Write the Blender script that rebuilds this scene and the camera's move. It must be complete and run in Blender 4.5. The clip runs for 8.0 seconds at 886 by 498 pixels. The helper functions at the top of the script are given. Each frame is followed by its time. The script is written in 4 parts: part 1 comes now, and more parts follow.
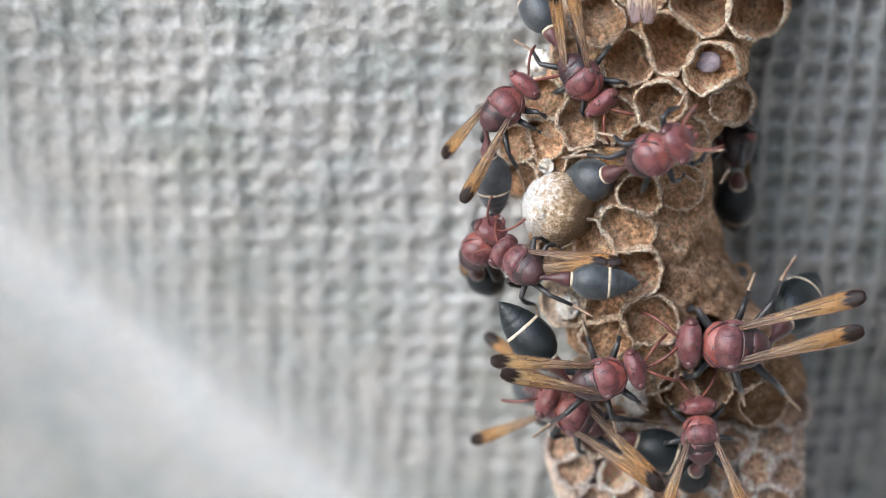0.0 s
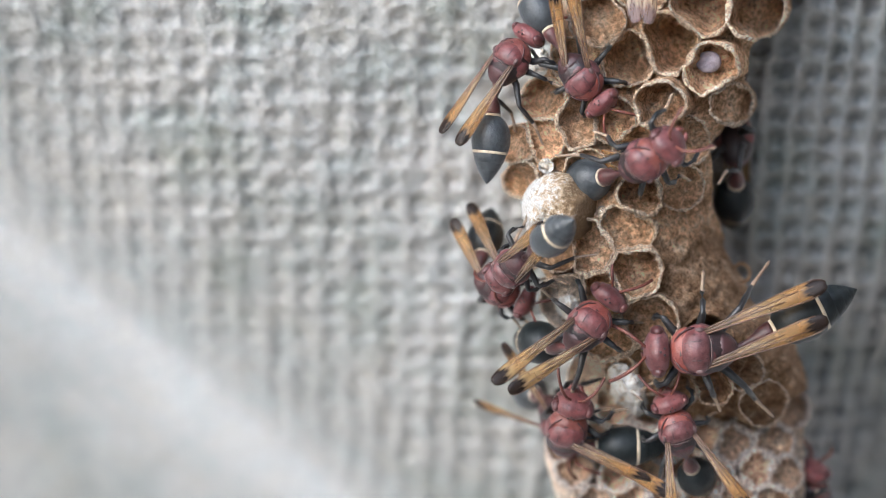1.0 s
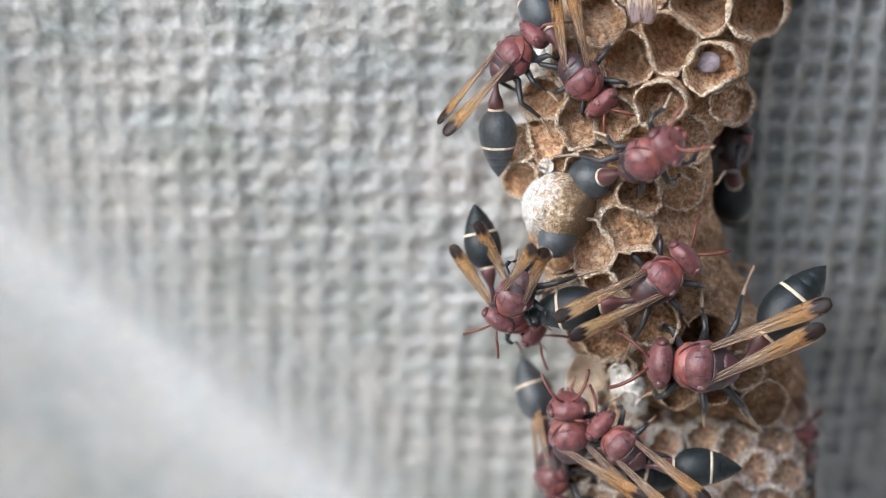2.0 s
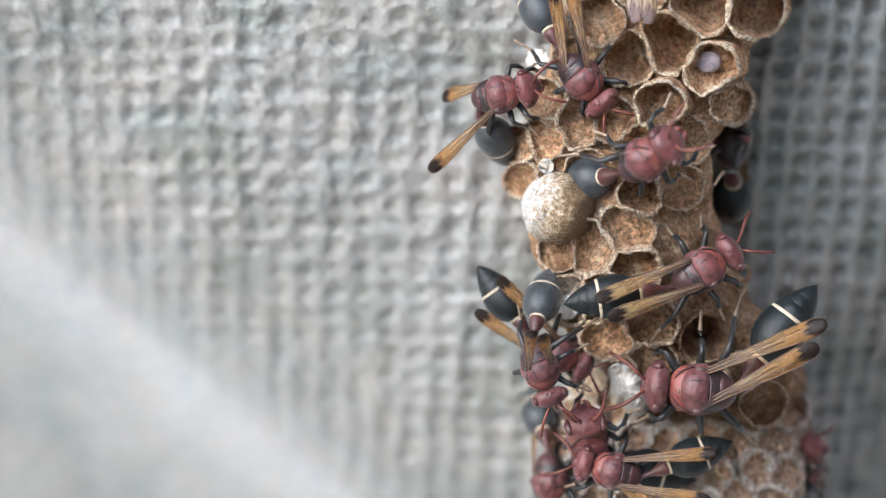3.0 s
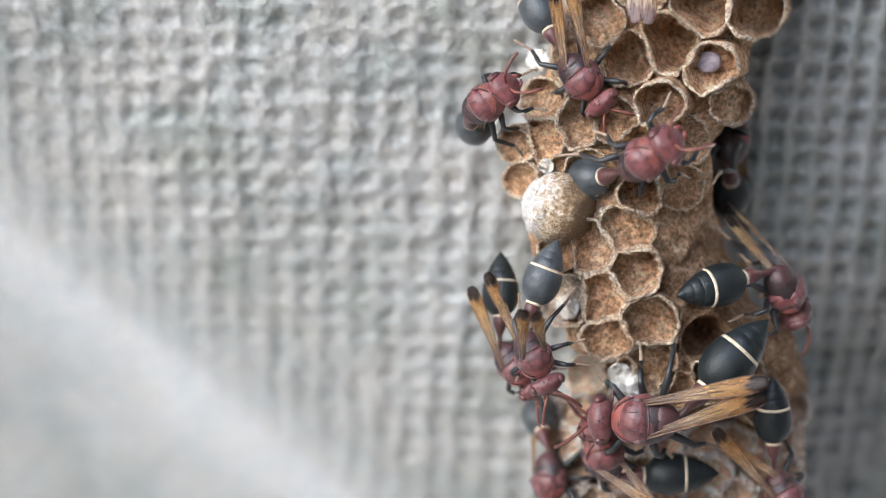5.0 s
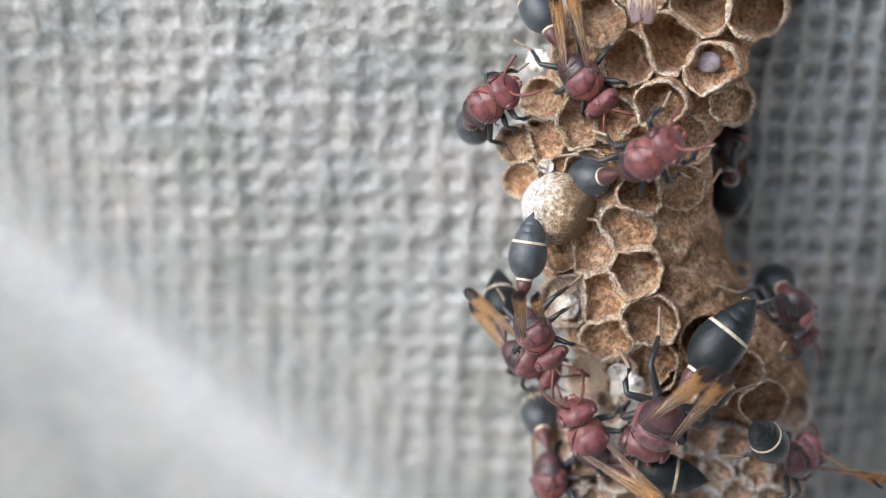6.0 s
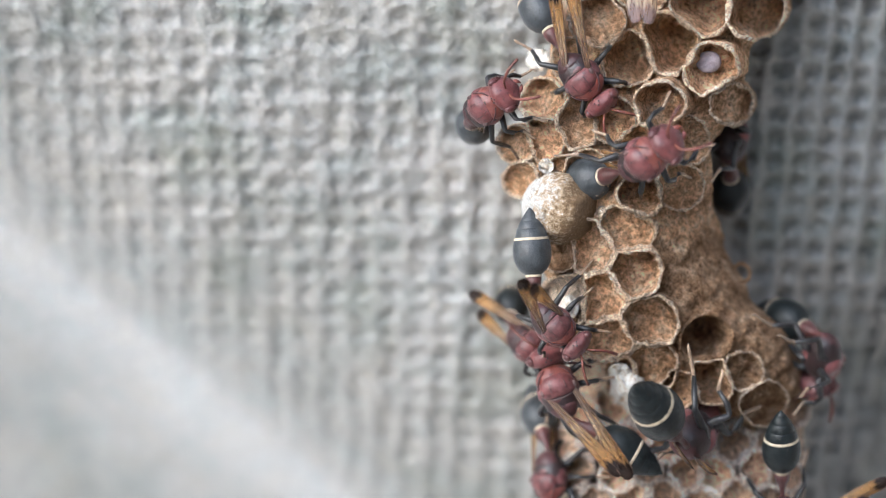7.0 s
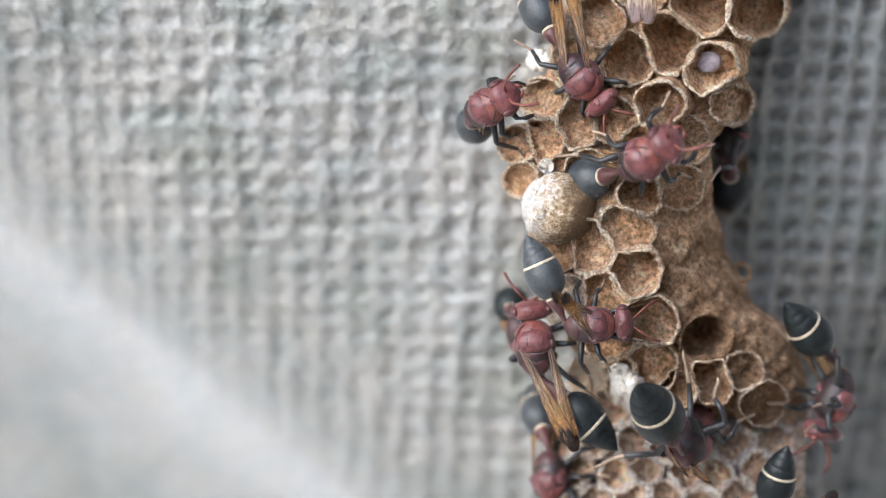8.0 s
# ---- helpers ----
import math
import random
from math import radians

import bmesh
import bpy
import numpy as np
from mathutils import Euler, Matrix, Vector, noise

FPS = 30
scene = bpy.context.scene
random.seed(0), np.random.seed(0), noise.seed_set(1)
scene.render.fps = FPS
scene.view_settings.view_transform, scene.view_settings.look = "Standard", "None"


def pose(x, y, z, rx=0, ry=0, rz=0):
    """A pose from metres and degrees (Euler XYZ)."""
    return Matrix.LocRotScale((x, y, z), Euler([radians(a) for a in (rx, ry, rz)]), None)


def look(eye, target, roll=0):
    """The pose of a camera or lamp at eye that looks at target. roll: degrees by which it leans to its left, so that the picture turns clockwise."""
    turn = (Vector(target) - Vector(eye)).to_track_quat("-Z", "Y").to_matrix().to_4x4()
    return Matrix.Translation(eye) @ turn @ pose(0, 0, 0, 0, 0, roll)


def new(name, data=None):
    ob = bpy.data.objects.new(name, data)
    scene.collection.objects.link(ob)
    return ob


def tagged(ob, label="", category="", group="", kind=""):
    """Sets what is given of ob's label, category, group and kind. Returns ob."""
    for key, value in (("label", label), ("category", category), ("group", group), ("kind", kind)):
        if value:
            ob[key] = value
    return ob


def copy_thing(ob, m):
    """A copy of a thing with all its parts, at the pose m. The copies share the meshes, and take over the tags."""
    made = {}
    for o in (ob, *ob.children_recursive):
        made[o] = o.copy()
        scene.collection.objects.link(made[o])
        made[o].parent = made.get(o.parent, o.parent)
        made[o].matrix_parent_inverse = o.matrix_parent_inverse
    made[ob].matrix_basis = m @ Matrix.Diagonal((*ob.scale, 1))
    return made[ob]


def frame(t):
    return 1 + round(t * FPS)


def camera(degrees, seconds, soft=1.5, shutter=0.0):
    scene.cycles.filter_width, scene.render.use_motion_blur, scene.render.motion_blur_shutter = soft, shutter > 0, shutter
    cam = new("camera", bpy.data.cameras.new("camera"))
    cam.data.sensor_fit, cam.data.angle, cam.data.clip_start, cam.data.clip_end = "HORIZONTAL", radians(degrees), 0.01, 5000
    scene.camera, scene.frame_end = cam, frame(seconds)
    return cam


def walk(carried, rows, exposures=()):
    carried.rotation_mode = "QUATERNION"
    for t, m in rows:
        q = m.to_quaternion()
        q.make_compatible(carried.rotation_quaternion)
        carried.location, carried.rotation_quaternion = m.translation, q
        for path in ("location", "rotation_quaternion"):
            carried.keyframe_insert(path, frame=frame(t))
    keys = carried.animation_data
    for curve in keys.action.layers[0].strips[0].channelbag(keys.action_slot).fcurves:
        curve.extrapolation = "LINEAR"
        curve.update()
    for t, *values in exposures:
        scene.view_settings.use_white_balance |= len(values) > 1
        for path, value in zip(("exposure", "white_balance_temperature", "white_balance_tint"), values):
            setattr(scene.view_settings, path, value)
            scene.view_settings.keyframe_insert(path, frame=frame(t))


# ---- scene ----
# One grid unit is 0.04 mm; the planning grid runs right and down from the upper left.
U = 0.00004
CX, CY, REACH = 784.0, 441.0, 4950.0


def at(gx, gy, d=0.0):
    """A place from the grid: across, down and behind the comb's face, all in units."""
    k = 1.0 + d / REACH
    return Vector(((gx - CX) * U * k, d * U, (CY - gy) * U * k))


cam = camera(18.0, 8.0, soft=1.05)
EYE = Vector((0, -REACH * U, 0))
walk(cam, [(0.0, look(EYE, (0, 0, 0))), (8.0, look(EYE, (0, 0, 0)))], exposures=[(0.0, 0.92, 5230, 8), (8.0, 0.92, 5230, 8)])
cam.data.dof.use_dof = True
cam.data.dof.focus_distance = (REACH - 35) * U
cam.data.dof.aperture_fstop = 17.0

# ---- light ----
world = bpy.data.worlds.new("sky")
scene.world = world
world.use_nodes = True
wn = world.node_tree.nodes
sky = wn.new("ShaderNodeTexSky")
sky.sky_type = "NISHITA"
sky.sun_disc = False
sky.sun_elevation = radians(22)
sky.sun_rotation = radians(-135)
sky.dust_density = 7.0
sky.air_density = 0.7
sky.ozone_density = 0.4
wn["Background"].inputs["Strength"].default_value = 0.14
world.node_tree.links.new(sky.outputs[0], wn["Background"].inputs["Color"])
sun = new("sun", bpy.data.lights.new("sun", "SUN"))
sun.data.energy = 1.5
sun.data.angle = radians(48)
sun.data.color = (0.98, 0.98, 1.0)
sun.matrix_world = look((-0.39, -0.77, 0.51), (0, 0, 0))


# ---- materials ----
def material(name, rough=0.6, spec=0.4):
    m = bpy.data.materials.new(name)
    m.use_nodes = True
    b = m.node_tree.nodes["Principled BSDF"]
    b.inputs["Roughness"].default_value = rough
    b.inputs["Specular IOR Level"].default_value = spec
    return m, m.node_tree.nodes, m.node_tree.links, b


def ramp(nodes, stops):
    r = nodes.new("ShaderNodeValToRGB")
    e = r.color_ramp.elements
    e[0].position, e[0].color = stops[0][0], (*stops[0][1], 1)
    e[1].position, e[1].color = stops[-1][0], (*stops[-1][1], 1)
    for p, c in stops[1:-1]:
        e.new(p).color = (*c, 1)
    return r


def coords(nodes, links, scale=(1, 1, 1), which="Object"):
    tc = nodes.new("ShaderNodeTexCoord")
    mp = nodes.new("ShaderNodeMapping")
    mp.inputs["Scale"].default_value = scale
    links.new(tc.outputs[which], mp.inputs["Vector"])
    return mp.outputs["Vector"]


def noise_node(nodes, links, vec, scale, detail=5.0, rough=0.6):
    n = nodes.new("ShaderNodeTexNoise")
    n.inputs["Scale"].default_value = scale
    n.inputs["Detail"].default_value = detail
    n.inputs["Roughness"].default_value = rough
    links.new(vec, n.inputs["Vector"])
    return n.outputs["Fac"]


def mixed(nodes, links, fac, a, b, blend="MIX"):
    m = nodes.new("ShaderNodeMix")
    m.data_type, m.blend_type = "RGBA", blend
    for socket, v in ((m.inputs[0], fac), (m.inputs[6], a), (m.inputs[7], b)):
        if isinstance(v, (int, float)):
            socket.default_value = v
        elif isinstance(v, tuple):
            socket.default_value = (*v, 1)
        else:
            links.new(v, socket)
    return m.outputs[2]


def bumped(nodes, links, b, height, dist, strength=1.0):
    bp = nodes.new("ShaderNodeBump")
    bp.inputs["Distance"].default_value = dist
    bp.inputs["Strength"].default_value = strength
    links.new(height, bp.inputs["Height"])
    links.new(bp.outputs[0], b.inputs["Normal"])


def paper(name, dark, mid, pale, relief_height=0.0007):
    """Chewed-fibre paper: blotches, crumbs, fine fibres and a little colour change from cell to cell."""
    m, n, l, b = material(name, 0.85, 0.15)
    v = coords(n, l)
    blotch = noise_node(n, l, v, 750, 6, 0.65)
    r = ramp(n, [(0.32, dark), (0.50, mid), (0.70, pale)])
    l.new(blotch, r.inputs[0])
    crumb = noise_node(n, l, v, 3100, 6, 0.75)
    # Crumb tone, its contrast widened to stand for glints on the paper.
    cr = ramp(n, [(0.36, (0.36, 0.30, 0.25)), (0.48, (1.02, 1.02, 1.02)), (0.62, (1.85, 1.85, 1.88))])
    l.new(crumb, cr.inputs[0])
    c = mixed(n, l, 0.9, r.outputs[0], cr.outputs[0], "MULTIPLY")
    fibre = noise_node(n, l, coords(n, l, (1, 1, 2.4)), 7000, 3, 0.7)
    fr = ramp(n, [(0.30, (0.68, 0.65, 0.62)), (0.70, (1.28, 1.28, 1.28))])
    l.new(fibre, fr.inputs[0])
    c = mixed(n, l, 0.8, c, fr.outputs[0], "MULTIPLY")
    info = n.new("ShaderNodeObjectInfo")
    ir = ramp(n, [(0.0, (0.78, 0.76, 0.74)), (1.0, (1.2, 1.17, 1.12))])
    l.new(info.outputs["Random"], ir.inputs[0])
    l.new(mixed(n, l, 1.0, c, ir.outputs[0], "MULTIPLY"), b.inputs["Base Color"])
    add = n.new("ShaderNodeMath")
    l.new(fibre, add.inputs[0])
    l.new(crumb, add.inputs[1])
    bumped(n, l, b, add.outputs[0], relief_height, 1.0)
    return m


PAPER = paper("nest_paper", (0.38, 0.22, 0.115), (0.71, 0.475, 0.285), (0.87, 0.72, 0.52))
RIM = paper("rim_paper", (0.54, 0.40, 0.275), (0.78, 0.64, 0.48), (0.89, 0.81, 0.69))
# Pale paper, lightened further to offset the shade on the rear comb.
PALE_PAPER = paper("pale_paper", (0.64, 0.50, 0.37), (0.82, 0.70, 0.56), (0.90, 0.83, 0.73))
OLD = paper("old_paper", (0.21, 0.12, 0.062), (0.42, 0.27, 0.155), (0.66, 0.50, 0.345), 0.0006)


def silk_material():
    m, n, l, b = material("cocoon_silk", 0.65, 0.3)
    v = coords(n, l)
    r = ramp(n, [(0.38, (0.52, 0.42, 0.30)), (0.46, (0.76, 0.69, 0.59)), (0.54, (0.89, 0.87, 0.83))])
    f = noise_node(n, l, v, 2200, 8, 0.75)
    l.new(f, r.inputs[0])
    l.new(r.outputs[0], b.inputs["Base Color"])
    bumped(n, l, b, f, 0.0004)
    return m


CREST = paper("pale_crest_paper", (0.72, 0.60, 0.50), (0.86, 0.78, 0.70), (0.92, 0.88, 0.83))
# Rear cell floors, their brown lightened to make up for shade.
MID = paper("brood_paper", (0.64, 0.41, 0.26), (0.84, 0.62, 0.44), (0.90, 0.78, 0.62))
SILK = silk_material()


def cap_material(x, y):
    """Silk over paper: whiter to one side of the cap, in patches."""
    m, n, l, b = material("cocoon_cap_silk", 0.7, 0.25)
    v = coords(n, l)
    f = noise_node(n, l, v, 2000, 9, 0.78)
    wide = n.new("ShaderNodeMath")
    wide.operation = "MULTIPLY_ADD"
    wide.inputs[1].default_value, wide.inputs[2].default_value = 1.7, -0.39
    l.new(f, wide.inputs[0])
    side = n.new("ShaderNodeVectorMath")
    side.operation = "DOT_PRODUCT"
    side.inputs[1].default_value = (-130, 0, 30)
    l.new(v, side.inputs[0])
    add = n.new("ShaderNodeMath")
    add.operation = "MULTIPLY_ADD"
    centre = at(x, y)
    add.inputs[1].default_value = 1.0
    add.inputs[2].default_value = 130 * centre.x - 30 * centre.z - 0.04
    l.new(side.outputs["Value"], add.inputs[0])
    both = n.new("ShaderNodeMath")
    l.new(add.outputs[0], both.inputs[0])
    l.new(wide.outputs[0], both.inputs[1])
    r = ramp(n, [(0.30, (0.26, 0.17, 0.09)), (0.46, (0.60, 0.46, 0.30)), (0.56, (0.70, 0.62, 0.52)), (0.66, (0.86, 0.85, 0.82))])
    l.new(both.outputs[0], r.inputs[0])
    crumb = noise_node(n, l, v, 5200, 5, 0.7)
    cr = ramp(n, [(0.36, (0.5, 0.46, 0.42)), (0.55, (1.0, 1.0, 1.0)), (0.7, (1.15, 1.15, 1.15))])
    l.new(crumb, cr.inputs[0])
    l.new(mixed(n, l, 0.8, r.outputs[0], cr.outputs[0], "MULTIPLY"), b.inputs["Base Color"])
    bumped(n, l, b, crumb, 0.0005)
    return m


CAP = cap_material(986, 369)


def chitin(name, a, c, rough, scale=900, sheen=0.10, bump=0.00005, bloom=None, spec=0.5, coat=0.0):
    """Dusted insect shell: two tones, fine pits, dark specks, and where given a patchy greyish bloom."""
    m, n, l, b = material(name, rough, spec)
    v = coords(n, l)
    f = noise_node(n, l, v, scale, 5, 0.65)
    r = ramp(n, [(0.35, a), (0.65, c)])
    l.new(f, r.inputs[0])
    info = n.new("ShaderNodeObjectInfo")
    ir = ramp(n, [(0.0, (0.8, 0.8, 0.8)), (1.0, (1.2, 1.14, 1.14))])
    l.new(info.outputs["Random"], ir.inputs[0])
    col = mixed(n, l, 1.0, r.outputs[0], ir.outputs[0], "MULTIPLY")
    if bloom:
        patch = noise_node(n, l, v, 1500, 6, 0.7)
        pr = ramp(n, [(0.42, (0, 0, 0)), (0.70, (0.65, 0.65, 0.65))])
        l.new(patch, pr.inputs[0])
        col = mixed(n, l, pr.outputs[0], col, bloom)
    speck = noise_node(n, l, v, 3800, 3)
    sr = ramp(n, [(0.30, (0.35, 0.3, 0.3)), (0.42, (1, 1, 1))])
    l.new(speck, sr.inputs[0])
    l.new(mixed(n, l, 0.8, col, sr.outputs[0], "MULTIPLY"), b.inputs["Base Color"])
    b.inputs["Sheen Weight"].default_value = sheen
    b.inputs["Sheen Roughness"].default_value = 0.5
    pits = noise_node(n, l, v, 6500, 3)
    bumped(n, l, b, pits, bump, 0.8)
    b.inputs["Coat Weight"].default_value = coat
    b.inputs["Coat Roughness"].default_value = 0.28
    rr = ramp(n, [(0.3, (rough - 0.1,) * 3), (0.7, (rough + 0.15,) * 3)])
    l.new(f, rr.inputs[0])
    l.new(rr.outputs[0], b.inputs["Roughness"])
    return m


RED = chitin("red_shell", (0.050, 0.012, 0.012), (0.125, 0.031, 0.029), 0.47, sheen=0.06, bloom=(0.165, 0.078, 0.078), coat=0.07, spec=0.42)
RUST = chitin("rust_shell", (0.10, 0.018, 0.012), (0.21, 0.05, 0.03), 0.46, sheen=0.05, bloom=(0.18, 0.082, 0.076))
WAIST = chitin("waist_shell", (0.030, 0.009, 0.008), (0.075, 0.018, 0.015), 0.42)
HINGE = chitin("hinge_plate", (0.045, 0.022, 0.020), (0.10, 0.055, 0.050), 0.5)
EYEM = chitin("eye_shell", (0.040, 0.013, 0.013), (0.085, 0.028, 0.026), 0.26, sheen=0.03)
SLATE = chitin("slate_shell", (0.004, 0.006, 0.0065), (0.009, 0.012, 0.0125), 0.42, 700, 0.01, bloom=(0.014, 0.018, 0.018), spec=0.28)
DUSTED = chitin("dusted_slate_shell", (0.010, 0.013, 0.015), (0.024, 0.029, 0.032), 0.45, 700, 0.14, bloom=(0.050, 0.058, 0.063))
BLACK = chitin("black_shell", (0.008, 0.008, 0.008), (0.018, 0.017, 0.017), 0.40, sheen=0.03)
CREAM = chitin("cream_band", (0.30, 0.25, 0.165), (0.48, 0.42, 0.30), 0.5)
PALE = chitin("pale_foot", (0.13, 0.085, 0.05), (0.30, 0.22, 0.145), 0.5)
FEELER = chitin("feeler_shell", (0.065, 0.016, 0.010), (0.14, 0.040, 0.024), 0.5, sheen=0.0)
DUSK = chitin("dark_seam", (0.028, 0.010, 0.010), (0.055, 0.017, 0.017), 0.5, sheen=0.03)
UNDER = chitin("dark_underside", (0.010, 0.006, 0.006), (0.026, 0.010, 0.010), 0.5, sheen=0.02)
VEIN = chitin("wing_vein", (0.045, 0.022, 0.012), (0.12, 0.06, 0.028), 0.4)


def wing_material(name, tip, inner, thin):
    """Clear amber membrane, clearer towards its root, with a dark patch at the tip."""
    m, n, l, b = material(name, 0.40, 0.22)
    b.inputs["Coat Weight"].default_value = 0.05
    b.inputs["Coat Roughness"].default_value = 0.35
    v = coords(n, l)
    sep = n.new("ShaderNodeSeparateXYZ")
    l.new(v, sep.inputs[0])
    mr = n.new("ShaderNodeMapRange")
    mr.inputs[1].default_value, mr.inputs[2].default_value = -196 * U, 0.0
    f = noise_node(n, l, coords(n, l, (0.45, 4, 1)), 1400, 5)
    wob = n.new("ShaderNodeMath")
    wob.operation = "MULTIPLY_ADD"
    wob.inputs[1].default_value = 60 * U
    l.new(f, wob.inputs[0])
    l.new(sep.outputs[0], wob.inputs[2])
    l.new(wob.outputs[0], mr.inputs[0])
    r = ramp(n, [(0.0, tip), (0.29, tip), (0.37, inner), (0.58, (0.56, 0.39, 0.20)), (0.76, (0.64, 0.55, 0.41)), (1.0, (0.62, 0.57, 0.49))])
    l.new(mr.outputs[0], r.inputs[0])
    tint = ramp(n, [(0.34, (0.5, 0.45, 0.4)), (0.52, (1.0, 1.0, 1.0)), (0.7, (1.3, 1.3, 1.3))])
    l.new(f, tint.inputs[0])
    col = mixed(n, l, 0.8, r.outputs[0], tint.outputs[0], "MULTIPLY")
    l.new(col, b.inputs["Base Color"])
    bumped(n, l, b, f, 0.00006)
    tl = n.new("ShaderNodeBsdfTranslucent")
    l.new(col, tl.inputs["Color"])
    tr = n.new("ShaderNodeBsdfTransparent")
    tr.inputs["Color"].default_value = (0.84, 0.70, 0.50, 1)
    clear = ramp(n, [(0.0, (thin,) * 3), (0.30, (thin,) * 3), (0.38, (0.58, 0.58, 0.58)), (0.6, (0.72, 0.72, 0.72)), (1.0, (0.86, 0.86, 0.86))])
    l.new(mr.outputs[0], clear.inputs[0])
    one, two = n.new("ShaderNodeMixShader"), n.new("ShaderNodeMixShader")
    one.inputs[0].default_value = 0.3
    l.new(clear.outputs[0], two.inputs[0])
    l.new(b.outputs[0], one.inputs[1])
    l.new(tl.outputs[0], one.inputs[2])
    l.new(one.outputs[0], two.inputs[1])
    l.new(tr.outputs[0], two.inputs[2])
    l.new(two.outputs[0], n["Material Output"].inputs[0])
    return m


WING = wing_material("amber_wing", (0.022, 0.014, 0.011), (0.42, 0.24, 0.09), 0.14)
# Lighter inner tone stands for light glancing off one wasp's wings.
LIT_WING = wing_material("lit_wing", (0.022, 0.014, 0.011), (0.50, 0.36, 0.18), 0.14)
PALE_WING = wing_material("pale_wing", (0.24, 0.19, 0.20), (0.62, 0.54, 0.42), 0.45)


def yarn_material():
    m, n, l, b = material("matting_strands", 0.9, 0.1)
    v = coords(n, l, which="Object")
    f = noise_node(n, l, v, 110, 4)
    r = ramp(n, [(0.30, (0.246, 0.258, 0.236)), (0.5, (0.322, 0.318, 0.302)), (0.70, (0.382, 0.372, 0.352))])
    l.new(f, r.inputs[0])
    fine = noise_node(n, l, v, 1900, 4, 0.7)
    fr = ramp(n, [(0.3, (0.78, 0.785, 0.77)), (0.7, (1.14, 1.14, 1.14))])
    l.new(fine, fr.inputs[0])
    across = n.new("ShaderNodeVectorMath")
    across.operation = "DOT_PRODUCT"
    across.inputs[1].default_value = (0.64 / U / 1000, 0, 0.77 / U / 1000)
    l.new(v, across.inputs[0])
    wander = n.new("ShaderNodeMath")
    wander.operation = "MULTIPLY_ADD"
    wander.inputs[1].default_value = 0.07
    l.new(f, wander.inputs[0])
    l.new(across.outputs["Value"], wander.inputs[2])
    # Lifts the base colour to a pale diagonal band along the hem.
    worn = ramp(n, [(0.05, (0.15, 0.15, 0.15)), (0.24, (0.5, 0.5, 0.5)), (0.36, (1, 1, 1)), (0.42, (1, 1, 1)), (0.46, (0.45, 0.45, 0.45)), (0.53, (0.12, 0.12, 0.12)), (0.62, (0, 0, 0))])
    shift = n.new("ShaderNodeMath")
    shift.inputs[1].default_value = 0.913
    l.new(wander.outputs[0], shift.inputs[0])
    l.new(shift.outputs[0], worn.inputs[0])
    banded = mixed(n, l, worn.outputs[0], r.outputs[0], (0.53, 0.535, 0.535))
    stain = noise_node(n, l, v, 260, 5, 0.7)
    sr = ramp(n, [(0.36, (0.92, 0.965, 0.975)), (0.5, (1, 1, 1)), (0.64, (1.02, 1.0, 0.965))])
    l.new(stain, sr.inputs[0])
    c = mixed(n, l, 1.0, mixed(n, l, 1.0, banded, sr.outputs[0], "MULTIPLY"), fr.outputs[0], "MULTIPLY")
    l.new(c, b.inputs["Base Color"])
    bumped(n, l, b, fine, 0.0004, 1.0)
    return m


YARN = yarn_material()


def plain(name, a, c, scale, rough=0.9):
    m, n, l, b = material(name, rough, 0.1)
    f = noise_node(n, l, coords(n, l), scale, 5)
    r = ramp(n, [(0.3, a), (0.7, c)])
    l.new(f, r.inputs[0])
    l.new(r.outputs[0], b.inputs["Base Color"])
    bumped(n, l, b, f, 0.0003)
    return m


PLASTER = plain("beige_plaster", (0.40, 0.395, 0.375), (0.48, 0.47, 0.45), 30)
# Dull dark coat of the unseen wall that holds back sky light.
SHADE_WALL = plain("dark_shade_wall", (0.10, 0.095, 0.09), (0.17, 0.16, 0.15), 6)
BOUNCE_CONCRETE = plain("bounce_concrete", (0.34, 0.33, 0.31), (0.46, 0.45, 0.42), 3)
LARVA = plain("larva_skin", (0.13, 0.105, 0.115), (0.36, 0.31, 0.33), 900, 0.16)
DROP = bpy.data.materials.new("water_drop")
DROP.use_nodes = True
DROP.node_tree.nodes["Principled BSDF"].inputs["Transmission Weight"].default_value = 0.9
DROP.node_tree.nodes["Principled BSDF"].inputs["Roughness"].default_value = 0.08
DROP.node_tree.nodes["Principled BSDF"].inputs["Base Color"].default_value = (0.9, 0.8, 0.65, 1)


# ---- mesh helpers ----
def part(name, bm, mats, parent=None, label="", smooth=True):
    """Links a bmesh as one mesh object, under a thing or under a part."""
    me = bpy.data.meshes.new(name)
    bmesh.ops.recalc_face_normals(bm, faces=bm.faces)
    bm.to_mesh(me)
    bm.free()
    for m in mats if isinstance(mats, (list, tuple)) else [mats]:
        me.materials.append(m)
    if smooth:
        me.polygons.foreach_set("use_smooth", [True] * len(me.polygons))
    ob = new(name, me)
    ob.parent = parent
    if label:
        ob["label"] = label
    return ob


def bridge(bm, rings, close=True, cap=(True, True), slots=None):
    n = len(rings[0])
    for k in range(len(rings) - 1):
        a, b = rings[k], rings[k + 1]
        for i in range(n if close else n - 1):
            j = (i + 1) % n
            f = bm.faces.new((a[i], a[j], b[j], b[i]))
            if slots:
                f.material_index = slots[k]
    if cap[0]:
        bm.faces.new(rings[0])
    if cap[1]:
        f = bm.faces.new(rings[-1])
        if slots:
            f.material_index = slots[-1]


